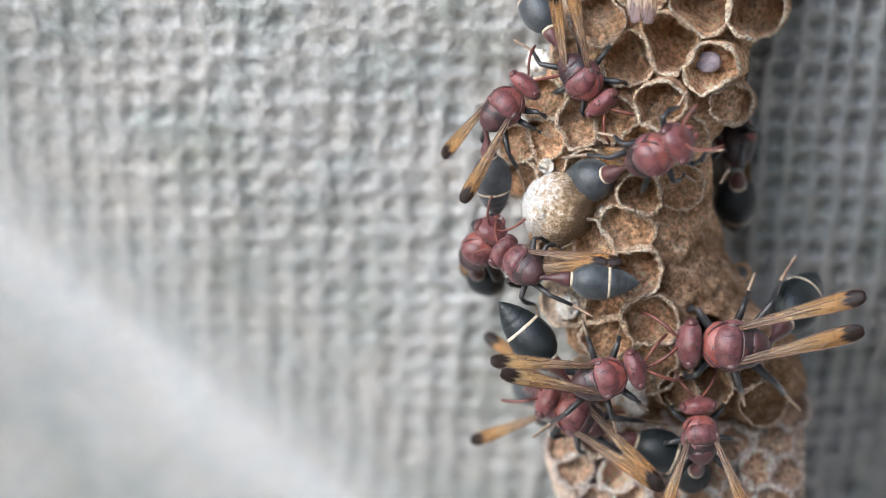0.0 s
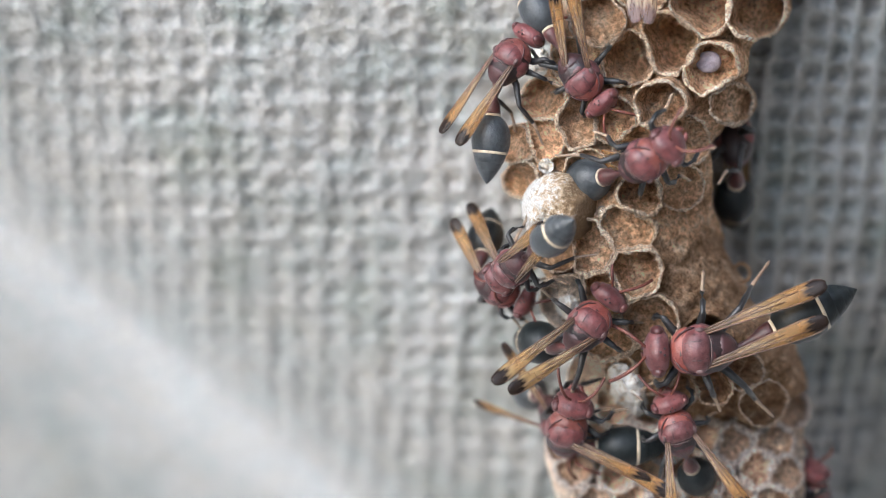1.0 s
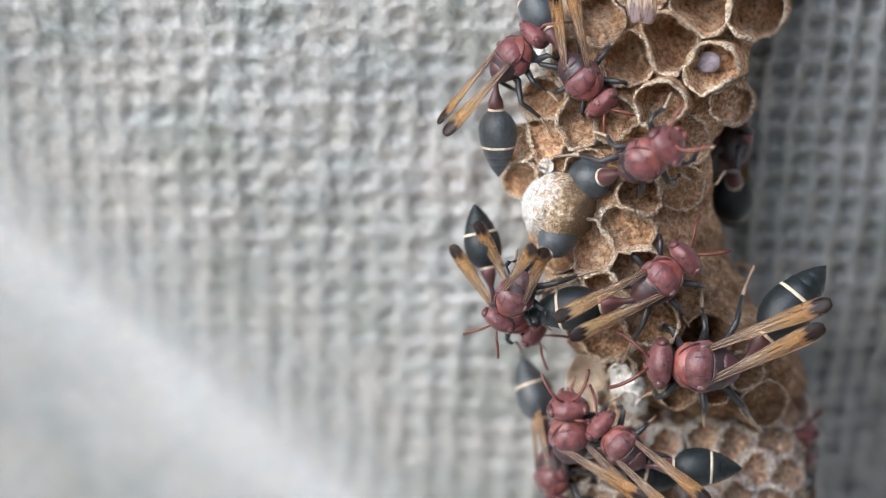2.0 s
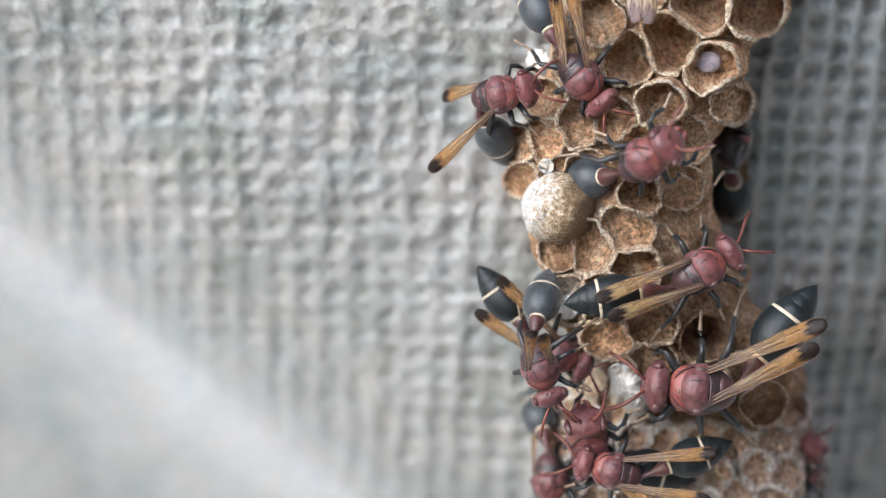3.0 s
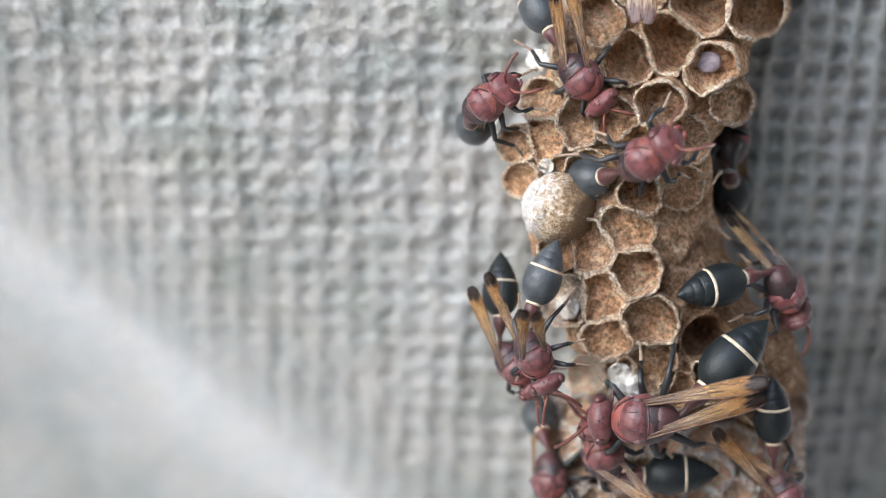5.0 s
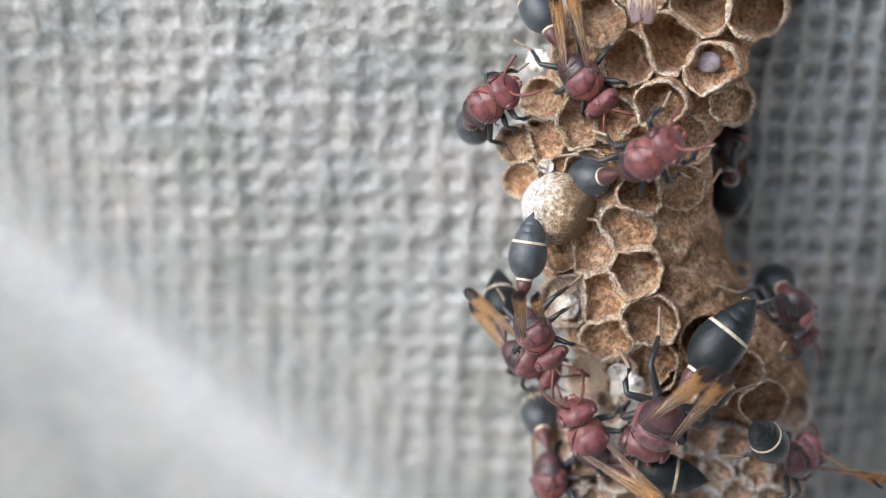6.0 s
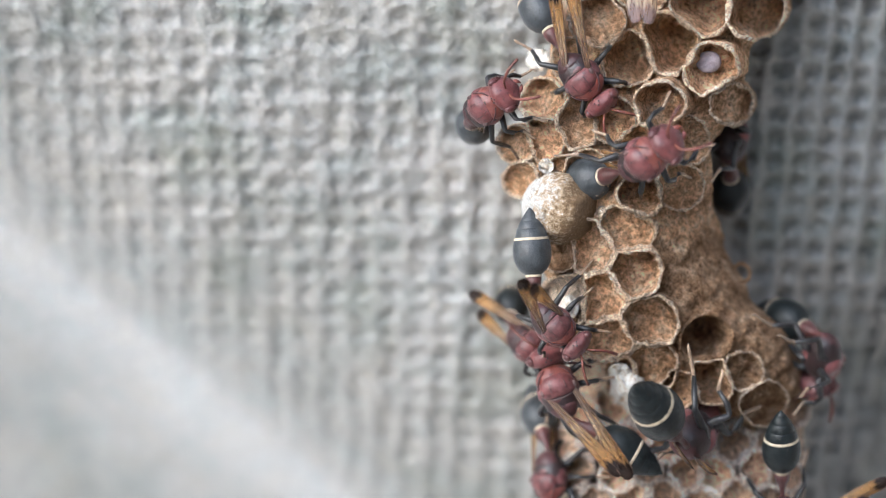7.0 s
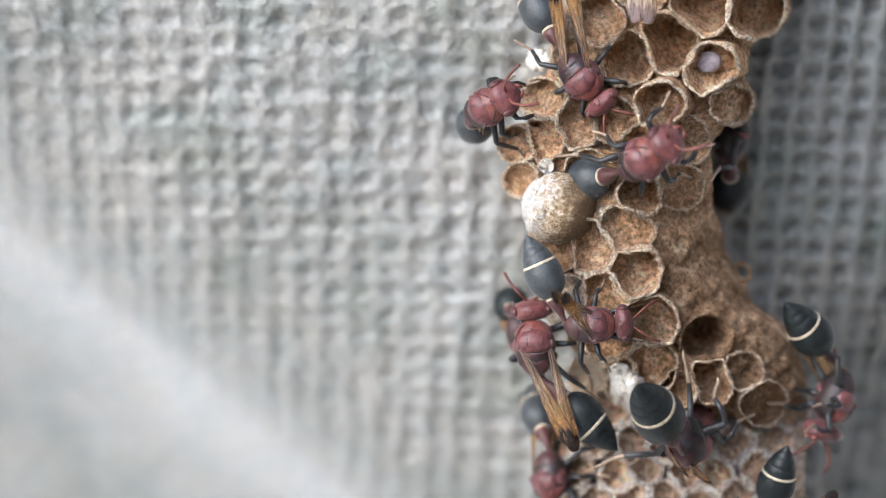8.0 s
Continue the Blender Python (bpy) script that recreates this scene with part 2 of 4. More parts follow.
def loft(profile, sides=20, rough=0.0, seed=0, cap=(True, True)):
    """A body along x from (x, half width, half height, height of the middle)."""
    bm = bmesh.new()
    rings = []
    for x, ry, rz, zc in profile:
        ring = []
        for i in range(sides):
            a = 2 * math.pi * i / sides
            k = 1 + rough * noise.noise(Vector((x * 0.05 + seed, 2 * math.cos(a), 2 * math.sin(a))))
            ring.append(bm.verts.new(Vector((x, ry * k * math.cos(a), zc + rz * k * math.sin(a))) * U))
        rings.append(ring)
    bridge(bm, rings, cap=cap)
    return bm


def tube(points, radii, sides=8):
    """A limb through points (in units) with a radius at each."""
    bm = bmesh.new()
    pts = [Vector(p) for p in points]
    rings = []
    for k, p in enumerate(pts):
        d = (pts[min(k + 1, len(pts) - 1)] - pts[max(k - 1, 0)]).normalized()
        side = d.cross(Vector((0, 0, 1)) if abs(d.z) < 0.9 else Vector((0, 1, 0))).normalized()
        up = side.cross(d)
        rings.append([bm.verts.new((p + radii[k] * (math.cos(t) * side + math.sin(t) * up)) * U) for t in (2 * math.pi * i / sides for i in range(sides))])
    bridge(bm, rings)
    return bm


def curve_points(anchors, steps):
    """A smooth line through anchors (Catmull-Rom)."""
    a = [Vector(p) for p in anchors]
    a = [2 * a[0] - a[1]] + a + [2 * a[-1] - a[-2]]
    out = []
    for k in range(1, len(a) - 2):
        for s in range(steps):
            t = s / steps
            out.append(0.5 * (2 * a[k] + (a[k + 1] - a[k - 1]) * t + (2 * a[k - 1] - 5 * a[k] + 4 * a[k + 1] - a[k + 2]) * t * t + (3 * a[k] - a[k - 1] - 3 * a[k + 1] + a[k + 2]) * t ** 3))
    out.append(a[-2])
    return out


def ball(r, centre=(0, 0, 0), segs=14):
    bm = bmesh.new()
    bmesh.ops.create_uvsphere(bm, u_segments=segs, v_segments=segs // 2 + 2, radius=1)
    for v in bm.verts:
        v.co = Vector((centre[0] + v.co.x * r[0], centre[1] + v.co.y * r[1], centre[2] + v.co.z * r[2])) * U
    return bm


def lerp(table, y):
    """Reads a table of (y, values...) at y."""
    if y <= table[0][0]:
        return table[0][1:]
    for a, b in zip(table, table[1:]):
        if y <= b[0]:
            t = (y - a[0]) / (b[0] - a[0])
            t = t * t * (3 - 2 * t)
            return tuple(p + (q - p) * t for p, q in zip(a[1:], b[1:]))
    return table[-1][1:]


# ---- the sacking behind the comb ----
def hem_distance(x, y):
    """How far a place lies to the upper right of the hem."""
    return 0.64 * x - 0.77 * (y - 475.0)


def sack_depth(x, y):
    q = hem_distance(x, y)
    d = 150.0 + 0.53 * y
    if q < 600:
        d += 0.0006 * (600 - max(q, -200)) ** 2 + 0.5 * max(0.0, -200 - q)
    if x > 1100:
        d += 0.0006 * (x - 1100) ** 2
    if x > 1250:
        d += 0.0003 * (x - 1250) ** 2 * min(1.3, max(0.1, y / 700)) + 0.0008 * (x - 1250) ** 2 * min(1.0, max(0.0, (y - 380) / 300)) ** 2
    d += 22 * noise.noise(Vector((x * 0.0022, y * 0.0022, 3.1)))
    return d


def flat(gx, gy, d):
    return Vector(((gx - CX) * U, d * U, (CY - gy) * U))


def relief(x, y):
    """Height of the matting: a web of flattened strands round broad dimples, fading to smooth towards its margin."""
    u = (x + 0.05 * (y - 441) + 9 * noise.noise(Vector((x * 0.006, y * 0.006, 7.7))) + 4 * noise.noise(Vector((x * 0.03, y * 0.03, 2.2)))) / 55.0
    v = (y + 9 * noise.noise(Vector((x * 0.006, y * 0.006, 17.7))) + 4 * noise.noise(Vector((x * 0.03, y * 0.03, 12.2)))) / 42.0
    iu, iv = math.floor(u), math.floor(v)
    own = 0.6 * noise.noise(Vector((iu * 3.7, iv * 5.1, 0.4)))
    fu = 2 * (u - iu) - 1 + 0.3 * noise.noise(Vector((iu * 2.7, iv * 4.3, 5.4)))
    fv = 2 * (v - iv) - 1 + 0.3 * noise.noise(Vector((iu * 6.1, iv * 1.9, 9.4)))
    q = hem_distance(x, y)
    calm = min(1.0, max(0.0, (q - 50) / 330.0))
    rib = min(1.0, max(0.0, (q + 4) / 150.0))
    round_pit = max(0.0, 1 - (fu / (0.78 + 0.35 * own)) ** 2 - (fv / (0.78 + 0.35 * own)) ** 2) ** 0.9
    groove = max(0.0, 1 - (fu / 0.8) ** 2) ** 0.8
    pit = (round_pit * (0.75 + 0.9 * own) * (0.25 + 0.75 * calm) + 0.3 * groove * (1 - calm) + 0.16 * groove) * rib
    lumps = 5 * noise.noise(Vector((x * 0.021, y * 0.021, 5.5))) + 3.0 * noise.noise(Vector((x * 0.06, y * 0.06, 6.5))) + 1.6 * noise.noise(Vector((x * 0.14, y * 0.14, 8.5)))
    edge = min(1.0, max(0.0, (x - 1150) / 250))
    low = edge * min(1.0, max(0.0, (y - 430) / 250))
    return 11.0 * pit * (1 + 2.2 * edge + 1.4 * low) + (9 + 12 * low) * edge * groove + 1.5 * lumps * (0.4 + 0.6 * calm)


def sacking():
    step = 5.2
    bm = bmesh.new()
    cols, rows = int(2500 / step), int(1620 / step)
    front = []
    for r in range(rows + 1):
        line = []
        for c in range(cols + 1):
            x, y = -420 + step * c, -330 + step * r
            q = hem_distance(x, y)
            line.append(bm.verts.new(flat(x, y, sack_depth(x, y) + relief(x, y))) if q > -640 else None)
        front.append(line)
    for r in range(rows):
        for c in range(cols):
            k = (front[r][c], front[r][c + 1], front[r + 1][c + 1], front[r + 1][c])
            if all(k):
                bm.faces.new(k)
    bmesh.ops.delete(bm, geom=[v for v in bm.verts if not v.link_faces], context="VERTS")
    edge = [e for e in bm.edges if e.is_boundary]
    out = bmesh.ops.extrude_edge_only(bm, edges=edge)
    for g in out["geom"]:
        if isinstance(g, bmesh.types.BMVert):
            g.co.y += 16 * U
    tagged(part("backdrop_matting", bm, YARN), "pale grey coarse woven matting, dimpled, smoother and paler towards one edge", "matting", kind="structure")
    bm = bmesh.new()
    grid = [[bm.verts.new(flat(x, y, sack_depth(x, y) + 34 + 4 * noise.noise(Vector((x * 0.01, y * 0.01, 0))))) for x in range(-900, 1301, 44)] for y in range(300, 1701, 40)]
    for r in range(len(grid) - 1):
        for c in range(len(grid[0]) - 1):
            bm.faces.new((grid[r][c], grid[r][c + 1], grid[r + 1][c + 1], grid[r + 1][c]))
    out = bmesh.ops.extrude_face_region(bm, geom=list(bm.faces))
    for g in out["geom"]:
        if isinstance(g, bmesh.types.BMVert):
            g.co.y += 30 * U
    tagged(part("backdrop_board", bm, PLASTER), "smooth beige-grey board behind the matting", "board", kind="structure")
    slab("wall_plaster", (-1.6, 1.6, 40), (-1.3, 1.2, 32), 0.15, PLASTER, "plain beige plastered wall behind the matting", "wall")
    # Unseen wall, added to block sky light from the right.
    bm = bmesh.new()
    bmesh.ops.create_cube(bm, size=1)
    for v in bm.verts:
        v.co = Vector((0.55 + 0.075 * (1 + 2 * v.co.x), -0.725 + 1.75 * v.co.y, -0.05 + 2.5 * v.co.z))
    tagged(part("wall_side", bm, SHADE_WALL, smooth=False), "unseen dark wall added beside the matting to block sky light", "wall", kind="structure")
    # Unseen ground, added to bounce light up onto the nest.
    bm = bmesh.new()
    bmesh.ops.create_grid(bm, x_segments=60, y_segments=60, size=40)
    for v in bm.verts:
        v.co.z = -1.3 + 0.01 * noise.noise(v.co * 0.4)
    tagged(part("ground", bm, BOUNCE_CONCRETE), "unseen pale concrete ground under the wall, added to bounce light", "ground", kind="structure")


def slab(name, xs, zs, y, mat, label, category):
    """An upright wall, 15 cm thick, slightly uneven."""
    bm = bmesh.new()
    bmesh.ops.create_grid(bm, x_segments=xs[2], y_segments=zs[2], size=1)
    for v in bm.verts:
        x, z = xs[0] + (v.co.x + 1) / 2 * (xs[1] - xs[0]), zs[0] + (v.co.y + 1) / 2 * (zs[1] - zs[0])
        v.co = Vector((x, y + 0.002 * noise.noise(Vector((x * 9, z * 9, 0))), z))
    ret = bmesh.ops.extrude_face_region(bm, geom=list(bm.faces))
    for g in ret["geom"]:
        if isinstance(g, bmesh.types.BMVert):
            g.co.y += 0.15
    tagged(part(name, bm, mat), label, category, kind="structure")


# ---- the comb ----
# Down the grid: middle, half width, depth of the face, fall towards the edges.
COLUMN = [(-160, 1190, 190, 20, 25), (0, 1185, 200, 0, 25), (100, 1150, 182, -5, 30), (200, 1120, 185, -15, 40), (260, 1082, 182, -20, 65), (350, 1092, 175, -20, 80),
          (430, 1110, 178, -10, 90), (520, 1150, 180, 0, 85), (600, 1206, 208, 20, 70), (680, 1256, 178, 60, 70), (760, 1272, 136, 120, 70)]
FOOT = [(640, 1225, 180, 300, 60), (720, 1200, 225, 210, 60), (800, 1195, 235, 175, 60), (900, 1205, 225, 170, 60), (1060, 1200, 200, 210, 60)]


def face_depth(x, y, table):
    mid, half, base, fall = lerp(table, y)
    s = (x - mid) / half
    if s > 0 and table is COLUMN:
        fall *= 1 + 1.3 * min(1.0, max(0.0, (y - 300) / 120))
    return base + fall * s * s + (40 * max(0.0, abs(s) - 0.85) / 0.15 if abs(s) > 0.85 else 0)


def core(name, table, holes, swells, parent, mats, y0, y1, pale_above):
    """The closed crumbly body that the cells are sunk into; its back lies on the sacking. Above a given height it takes
    the second, paler paper.
    """
    bm = bmesh.new()
    rings = []
    n = int((y1 - y0) / 4)
    fore, aft = 150, 24
    for k in range(n + 1):
        y = y0 + (y1 - y0) * k / n
        mid, half, base, _ = lerp(table, y)
        end = min(1.0, math.sqrt((min(k, n - k) + 0.4) / 14.0))
        close = [h for h in holes if abs(h[1] - y) < h[2] + 4]
        ring = []
        for i in range(fore + aft):
            if i < fore:
                c = math.cos(math.pi * i / (fore - 1))
                c = math.copysign(abs(c) ** 0.8, c)
                x = mid + (half - 6) * end * c
                d = face_depth(x, y, table) + 17 + (1 - end) * 120
                p = Vector((x * 0.012, y * 0.012, 0.5))
                d += 9 * noise.noise(p) - 16 * abs(noise.noise(p * 2.3)) + 7 - 9 * abs(noise.noise(p * 6)) + 3.5 * noise.noise(p * 14)
                for wx, wy, wr, up in swells:
                    q = math.hypot(x - wx, y - wy) / wr
                    if q < 1.3:
                        d -= up * max(0.0, 1 - q * q) + 8.5 * math.cos(q * 9.5 + 4 * noise.noise(p * 2)) * max(0.0, 1.3 - q)
                for hx, hy, hr, deep in close:
                    q = math.hypot(x - hx, y - hy) / hr
                    if q < 1:
                        d = max(d, face_depth(x, y, table) + 7 + (deep + 22) * min(1.0, (1 - q) / 0.12))
            else:
                t = (i - fore + 1) / (aft + 1)
                c = -math.cos(math.pi * t)
                x = mid + (half - 6) * end * c
                front = face_depth(mid + (half - 6) * end * math.copysign(1, c), y, table)
                rear = sack_depth(x, y) + 6
                d = front + (rear - front) * math.sin(math.pi * t) ** 0.35
            j = 4 * noise.noise(Vector((x * 0.04, y * 0.04, d * 0.04)))
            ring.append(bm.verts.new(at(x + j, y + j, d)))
        rings.append(ring)
    bridge(bm, rings)
    for f in bm.faces:
        c = f.calc_center_median() / U
        if CY - c.z < pale_above + 50 * noise.noise(c * 0.012):
            f.material_index = 1
    return part(name, bm, mats, parent)


def cell_mesh(cx, cy, others, table, rmax, lift, deep, tilt, seed, dome=0.0, ragged=1.35, rim=2.0):
    """One paper cell: an outer skirt, a thin torn rim, a wall that narrows, and a rounded floor, or a dome over it."""
    sides = 72
    reach = []
    for i in range(sides):
        a = 2 * math.pi * i / sides
        e = (math.cos(a), math.sin(a))
        r = rmax
        for ox, oy in others:
            dx, dy = ox - cx, oy - cy
            dot = dx * e[0] + dy * e[1]
            if dot > 1e-6:
                r = min(r, (dx * dx + dy * dy) / (2 * dot))
        reach.append(r)
    free = [r > rmax - 0.5 for r in reach]
    reach = [0.1 * reach[i - 1] + 0.8 * reach[i] + 0.1 * reach[(i + 1) % sides] for i in range(sides)]
    bm = bmesh.new()
    rings = []

    def ring(scale, inwards, offset, rag):
        vs = []
        for i in range(sides):
            a = 2 * math.pi * i / sides
            nz = noise.noise(Vector((2.2 * math.cos(a) + seed, 2.2 * math.sin(a), 0.3)))
            fine = noise.noise(Vector((8 * math.cos(a) + seed, 8 * math.sin(a), 1.3)))
            crust = noise.noise(Vector((15 * math.cos(a) + seed, 15 * math.sin(a), 6.1)))
            r = max(2.0, reach[i] * scale - inwards * (1 + 0.45 * crust + 0.55 * fine + 0.7 * nz)) * (1 + (0.03 * fine * ragged + 0.03 * nz * ragged if free[i] or scale < 0.95 else 0.0))
            x, y = cx + r * math.cos(a), cy + r * math.sin(a)
            w = min(1.0, scale) ** 4
            flat_q = Vector((x * 0.03, y * 0.03, 4.4))
            edge = 5 * noise.noise(flat_q) + 4 * noise.noise(flat_q * 2.9) + 3.5 * noise.noise(flat_q * 6.3) + 1.6 * noise.noise(flat_q * 15)
            q = Vector((x * 0.045, y * 0.045, seed))
            d = face_depth(x, y, table) + offset + rag * ragged * (w * edge + (1 - w) * (9 * noise.noise(q) + 5 * noise.noise(q * 2.7)))
            k = offset + lift
            p = Vector((x, y, 3.0))
            j = 4.0 * noise.noise(p * 0.05) + 2.2 * noise.noise(p * 0.17)
            jj = 4.0 * noise.noise(p * 0.05 + Vector((9, 0, 0))) + 2.2 * noise.noise(p * 0.17 + Vector((9, 0, 0)))
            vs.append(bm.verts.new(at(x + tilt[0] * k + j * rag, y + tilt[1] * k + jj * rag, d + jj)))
        rings.append(vs)

    if dome:
        prof = [(1.06, 0, 40, 0), (1.04, 0, 16, 0.3), (0.99, 0, -0.1 * dome, 0.7), (0.92, 0, -0.36 * dome, 0.9), (0.82, 0, -0.58 * dome, 1), (0.7, 0, -0.76 * dome, 1), (0.56, 0, -0.88 * dome, 1), (0.4, 0, -0.96 * dome, 1), (0.22, 0, -dome, 1), (0.08, 0, -dome, 1)]
        slots = [0] * 5 + [1] * 5
    else:
        t = rim
        prof = [(1.02, 0, deep * 0.8 + 20, 0), (1.02, 0, 24 - lift, 0.6), (1.015, 0, 9 - lift, 0.9), (1.01, 0, 2 - lift, 1), (1.004, 0, -3 - lift, 1), (0.995, t, -3.4 - lift, 1), (0.99, t + 0.6, 1.5 - lift, 1), (0.985, t + 1.0, 9 - lift, 0.9)]
        slots = [0, 0, 0, 1, 1, 1, 0]
        for k in range(1, 8):
            prof.append((0.985 - 0.11 * (k / 7) ** 2, t + 1.2, 9 - lift + (deep * 0.82 - 9 + lift) * k / 7, 0.8))
            slots.append(0)
        prof += [(0.76, t, deep * 0.94, 0.9), (0.6, t, deep, 1), (0.42, t, deep * 1.03, 1), (0.24, t, deep * 1.05, 1), (0.1, 0, deep * 1.05, 1)]
        slots += [0] * 6
    for s, inwards, o, rag in prof:
        ring(s, inwards, o, rag)
    bridge(bm, rings, cap=(False, True), slots=slots)
    return bm


def nest():
    root = new("paper_nest")
    tagged(root, "brown papery wasp nest with torn pale cell rims on sacking", "wasp nest")
    # Across, down, reach, lift of the rim, depth.
    upper = [(1108, 104, 52, 2, 84), (1186, 78, 54, 8, 86), (1243, 10, 52, 26, 74), (1336, 16, 50, 30, 74), (1259, 124, 45, 40, 8), (1166, 190, 43, 60, 6),
             (1294, 184, 36, 24, 12), (1058, 44, 46, 6, 26), (1022, 110, 48, 0, 24)]
    crown = [(1130, -40, 60, 6, 80), (1060, -55, 60, 0, 70), (1215, -70, 58, 8, 80), (1300, -65, 58, 8, 80), (1375, -60, 50, 8, 80)]
    middle = [(1022, 218, 48, 8, 36), (962, 178, 42, 3, 36), (962, 246, 42, 3, 36), (916, 256, 36, 2, 32), (1086, 214, 42, 4, 36), (1128, 262, 44, 4, 36), (1210, 250, 48, 4, 40), (922, 318, 34, 4, 32),
              (1040, 306, 44, 4, 34), (1133, 346, 38, 26, 42), (1205, 330, 44, 4, 30), (1112, 404, 46, 8, 36), (1040, 442, 48, 6, 36), (1121, 482, 46, 26, 46)]
    lower = [(988, 446, 38, 4, 30), (1062, 526, 50, 8, 38), (1146, 574, 50, 18, 46), (1078, 606, 48, 12, 38), (1150, 648, 46, 6, 40), (1004, 530, 44, 6, 30), (1098, 664, 40, 8, 34), (1040, 664, 36, 4, 34)]
    swell = [(1188, 432, 44, 12), (1240, 392, 38, 10), (1216, 512, 42, 14), (1262, 456, 36, 12), (1280, 524, 38, 16), (1322, 574, 40, 14), (1358, 636, 44, 18), (1228, 340, 32, 8), (1392, 672, 32, 12)]
    rear = []
    for row in range(5):
        for k in range(9):
            x, y = 962 + 62 * k + 31 * (row % 2) + 9 * math.sin(3.1 * k + row), 728 + 53 * row + 8 * math.sin(2.3 * k + 1.7 * row)
            mid, half, *_ = lerp(FOOT, y)
            if abs(x - mid) < half - 24:
                rear.append((x, y, 37, 11, 16))
    torn = [(1251, 602, 48, -4, 130), (1262, 672, 46, 4, 60), (1316, 656, 36, 2, 22), (1350, 712, 44, 6, 34), (1200, 690, 36, 6, 30)]
    front = upper + crown + middle + lower
    core("comb_core", COLUMN, [(c[0], c[1], c[2] * 0.9, c[4]) for c in front + torn], swell, root, [OLD, PAPER], -150, 745, 425)
    core("rear_comb_core", FOOT, [(c[0], c[1], c[2] * 0.92, c[4]) for c in rear], [], root, [PALE_PAPER], 650, 1050, 0)
    cocoon = (986, 369, 63)
    places = [(c[0], c[1]) for c in front] + [cocoon[:2]]
    for k, (x, y, r, lift, deep) in enumerate(front):
        mid, half, *_ = lerp(COLUMN, y)
        bend = (x - mid) / half
        near = [p for p in places if p != (x, y) and abs(p[0] - x) < 150 and abs(p[1] - y) < 150]
        worn = lift < 5
        part("cell", cell_mesh(x, y, near, COLUMN, r * (1.0 if worn else 1.14), lift, deep if y < 200 or deep > 60 else deep * (0.5 if worn else 0.62), (0.2 if x < 1280 else 0.06, -0.08) if (x, y, r, lift, deep) in upper else (-0.35 * bend * (2 if y < 330 and x < 1050 else 1), -0.08), k * 1.7, ragged=2.0 if worn else 1.5, rim=2.8 if worn else 4.8 if y < 210 and x > 1130 else 3.2 if y < 300 else 4.6), [PALE_PAPER if y > 500 and x < 1050 else OLD if worn and y > 430 else PAPER, RIM], root)
    for k, (x, y, r, lift, deep) in enumerate(torn):
        near = [p for p in places + [(c[0], c[1]) for c in torn] if p != (x, y)]
        part("torn_cell", cell_mesh(x, y, near, COLUMN, r, lift, deep, (-0.3, -0.08), k * 2.9 + 40, ragged=2.6, rim=2.4), [OLD, OLD if y < 640 else RIM], root)
    x, y, r = cocoon
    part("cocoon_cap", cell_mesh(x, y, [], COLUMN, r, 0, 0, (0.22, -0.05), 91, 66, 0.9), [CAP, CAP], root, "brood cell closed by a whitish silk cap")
    bm = ball((23, 12, 20), (0, 0, 0), 18)
    for v in bm.verts:
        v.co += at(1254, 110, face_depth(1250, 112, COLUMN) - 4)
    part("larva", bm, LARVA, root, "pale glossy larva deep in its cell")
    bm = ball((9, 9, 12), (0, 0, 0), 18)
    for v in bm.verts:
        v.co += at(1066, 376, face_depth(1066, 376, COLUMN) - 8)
    part("drop", bm, DROP, root, "clear drop hanging at a cell rim")
    curl = curve_points([(1298, 474, 0), (1312, 466, 4), (1326, 478, 6), (1325, 494, 2), (1314, 500, 0)], 5)
    bm = bmesh.new()
    rings = []
    for k, p in enumerate(curl):
        c = at(p.x, p.y, face_depth(1290, p.y, COLUMN) + 20 + p.z)
        rings.append([bm.verts.new(c + Vector((math.cos(a), 0.3, math.sin(a))) * 3.2 * U) for a in (math.pi * 2 * i / 7 for i in range(7))])
    bridge(bm, rings)
    part("paper_curl", bm, OLD, root, "loose curl of torn paper")
    for k, (x, y, r, up) in enumerate([(1112, 690, 32, 30), (1124, 716, 22, 24), (1096, 662, 20, 24), (1004, 544, 20, 6), (952, 106, 20, 8), (966, 294, 13, 8)]):
        part("silk_patch", cell_mesh(x, y, [], COLUMN, r, 0, 0, (0, 0), 60 + k * 3, up, 3.4), [SILK, SILK], root, "tattered white silk over a brood cell")
    spots = [(c[0], c[1]) for c in rear]
    for k, (x, y, r, lift, deep) in enumerate(rear):
        near = [p for p in spots if p != (x, y)]
        part("rear_cell", cell_mesh(x, y, near, FOOT, r, lift, deep, (0, 0), k * 1.3 + 20, rim=6.5, ragged=1.5), [MID, CREST], root)


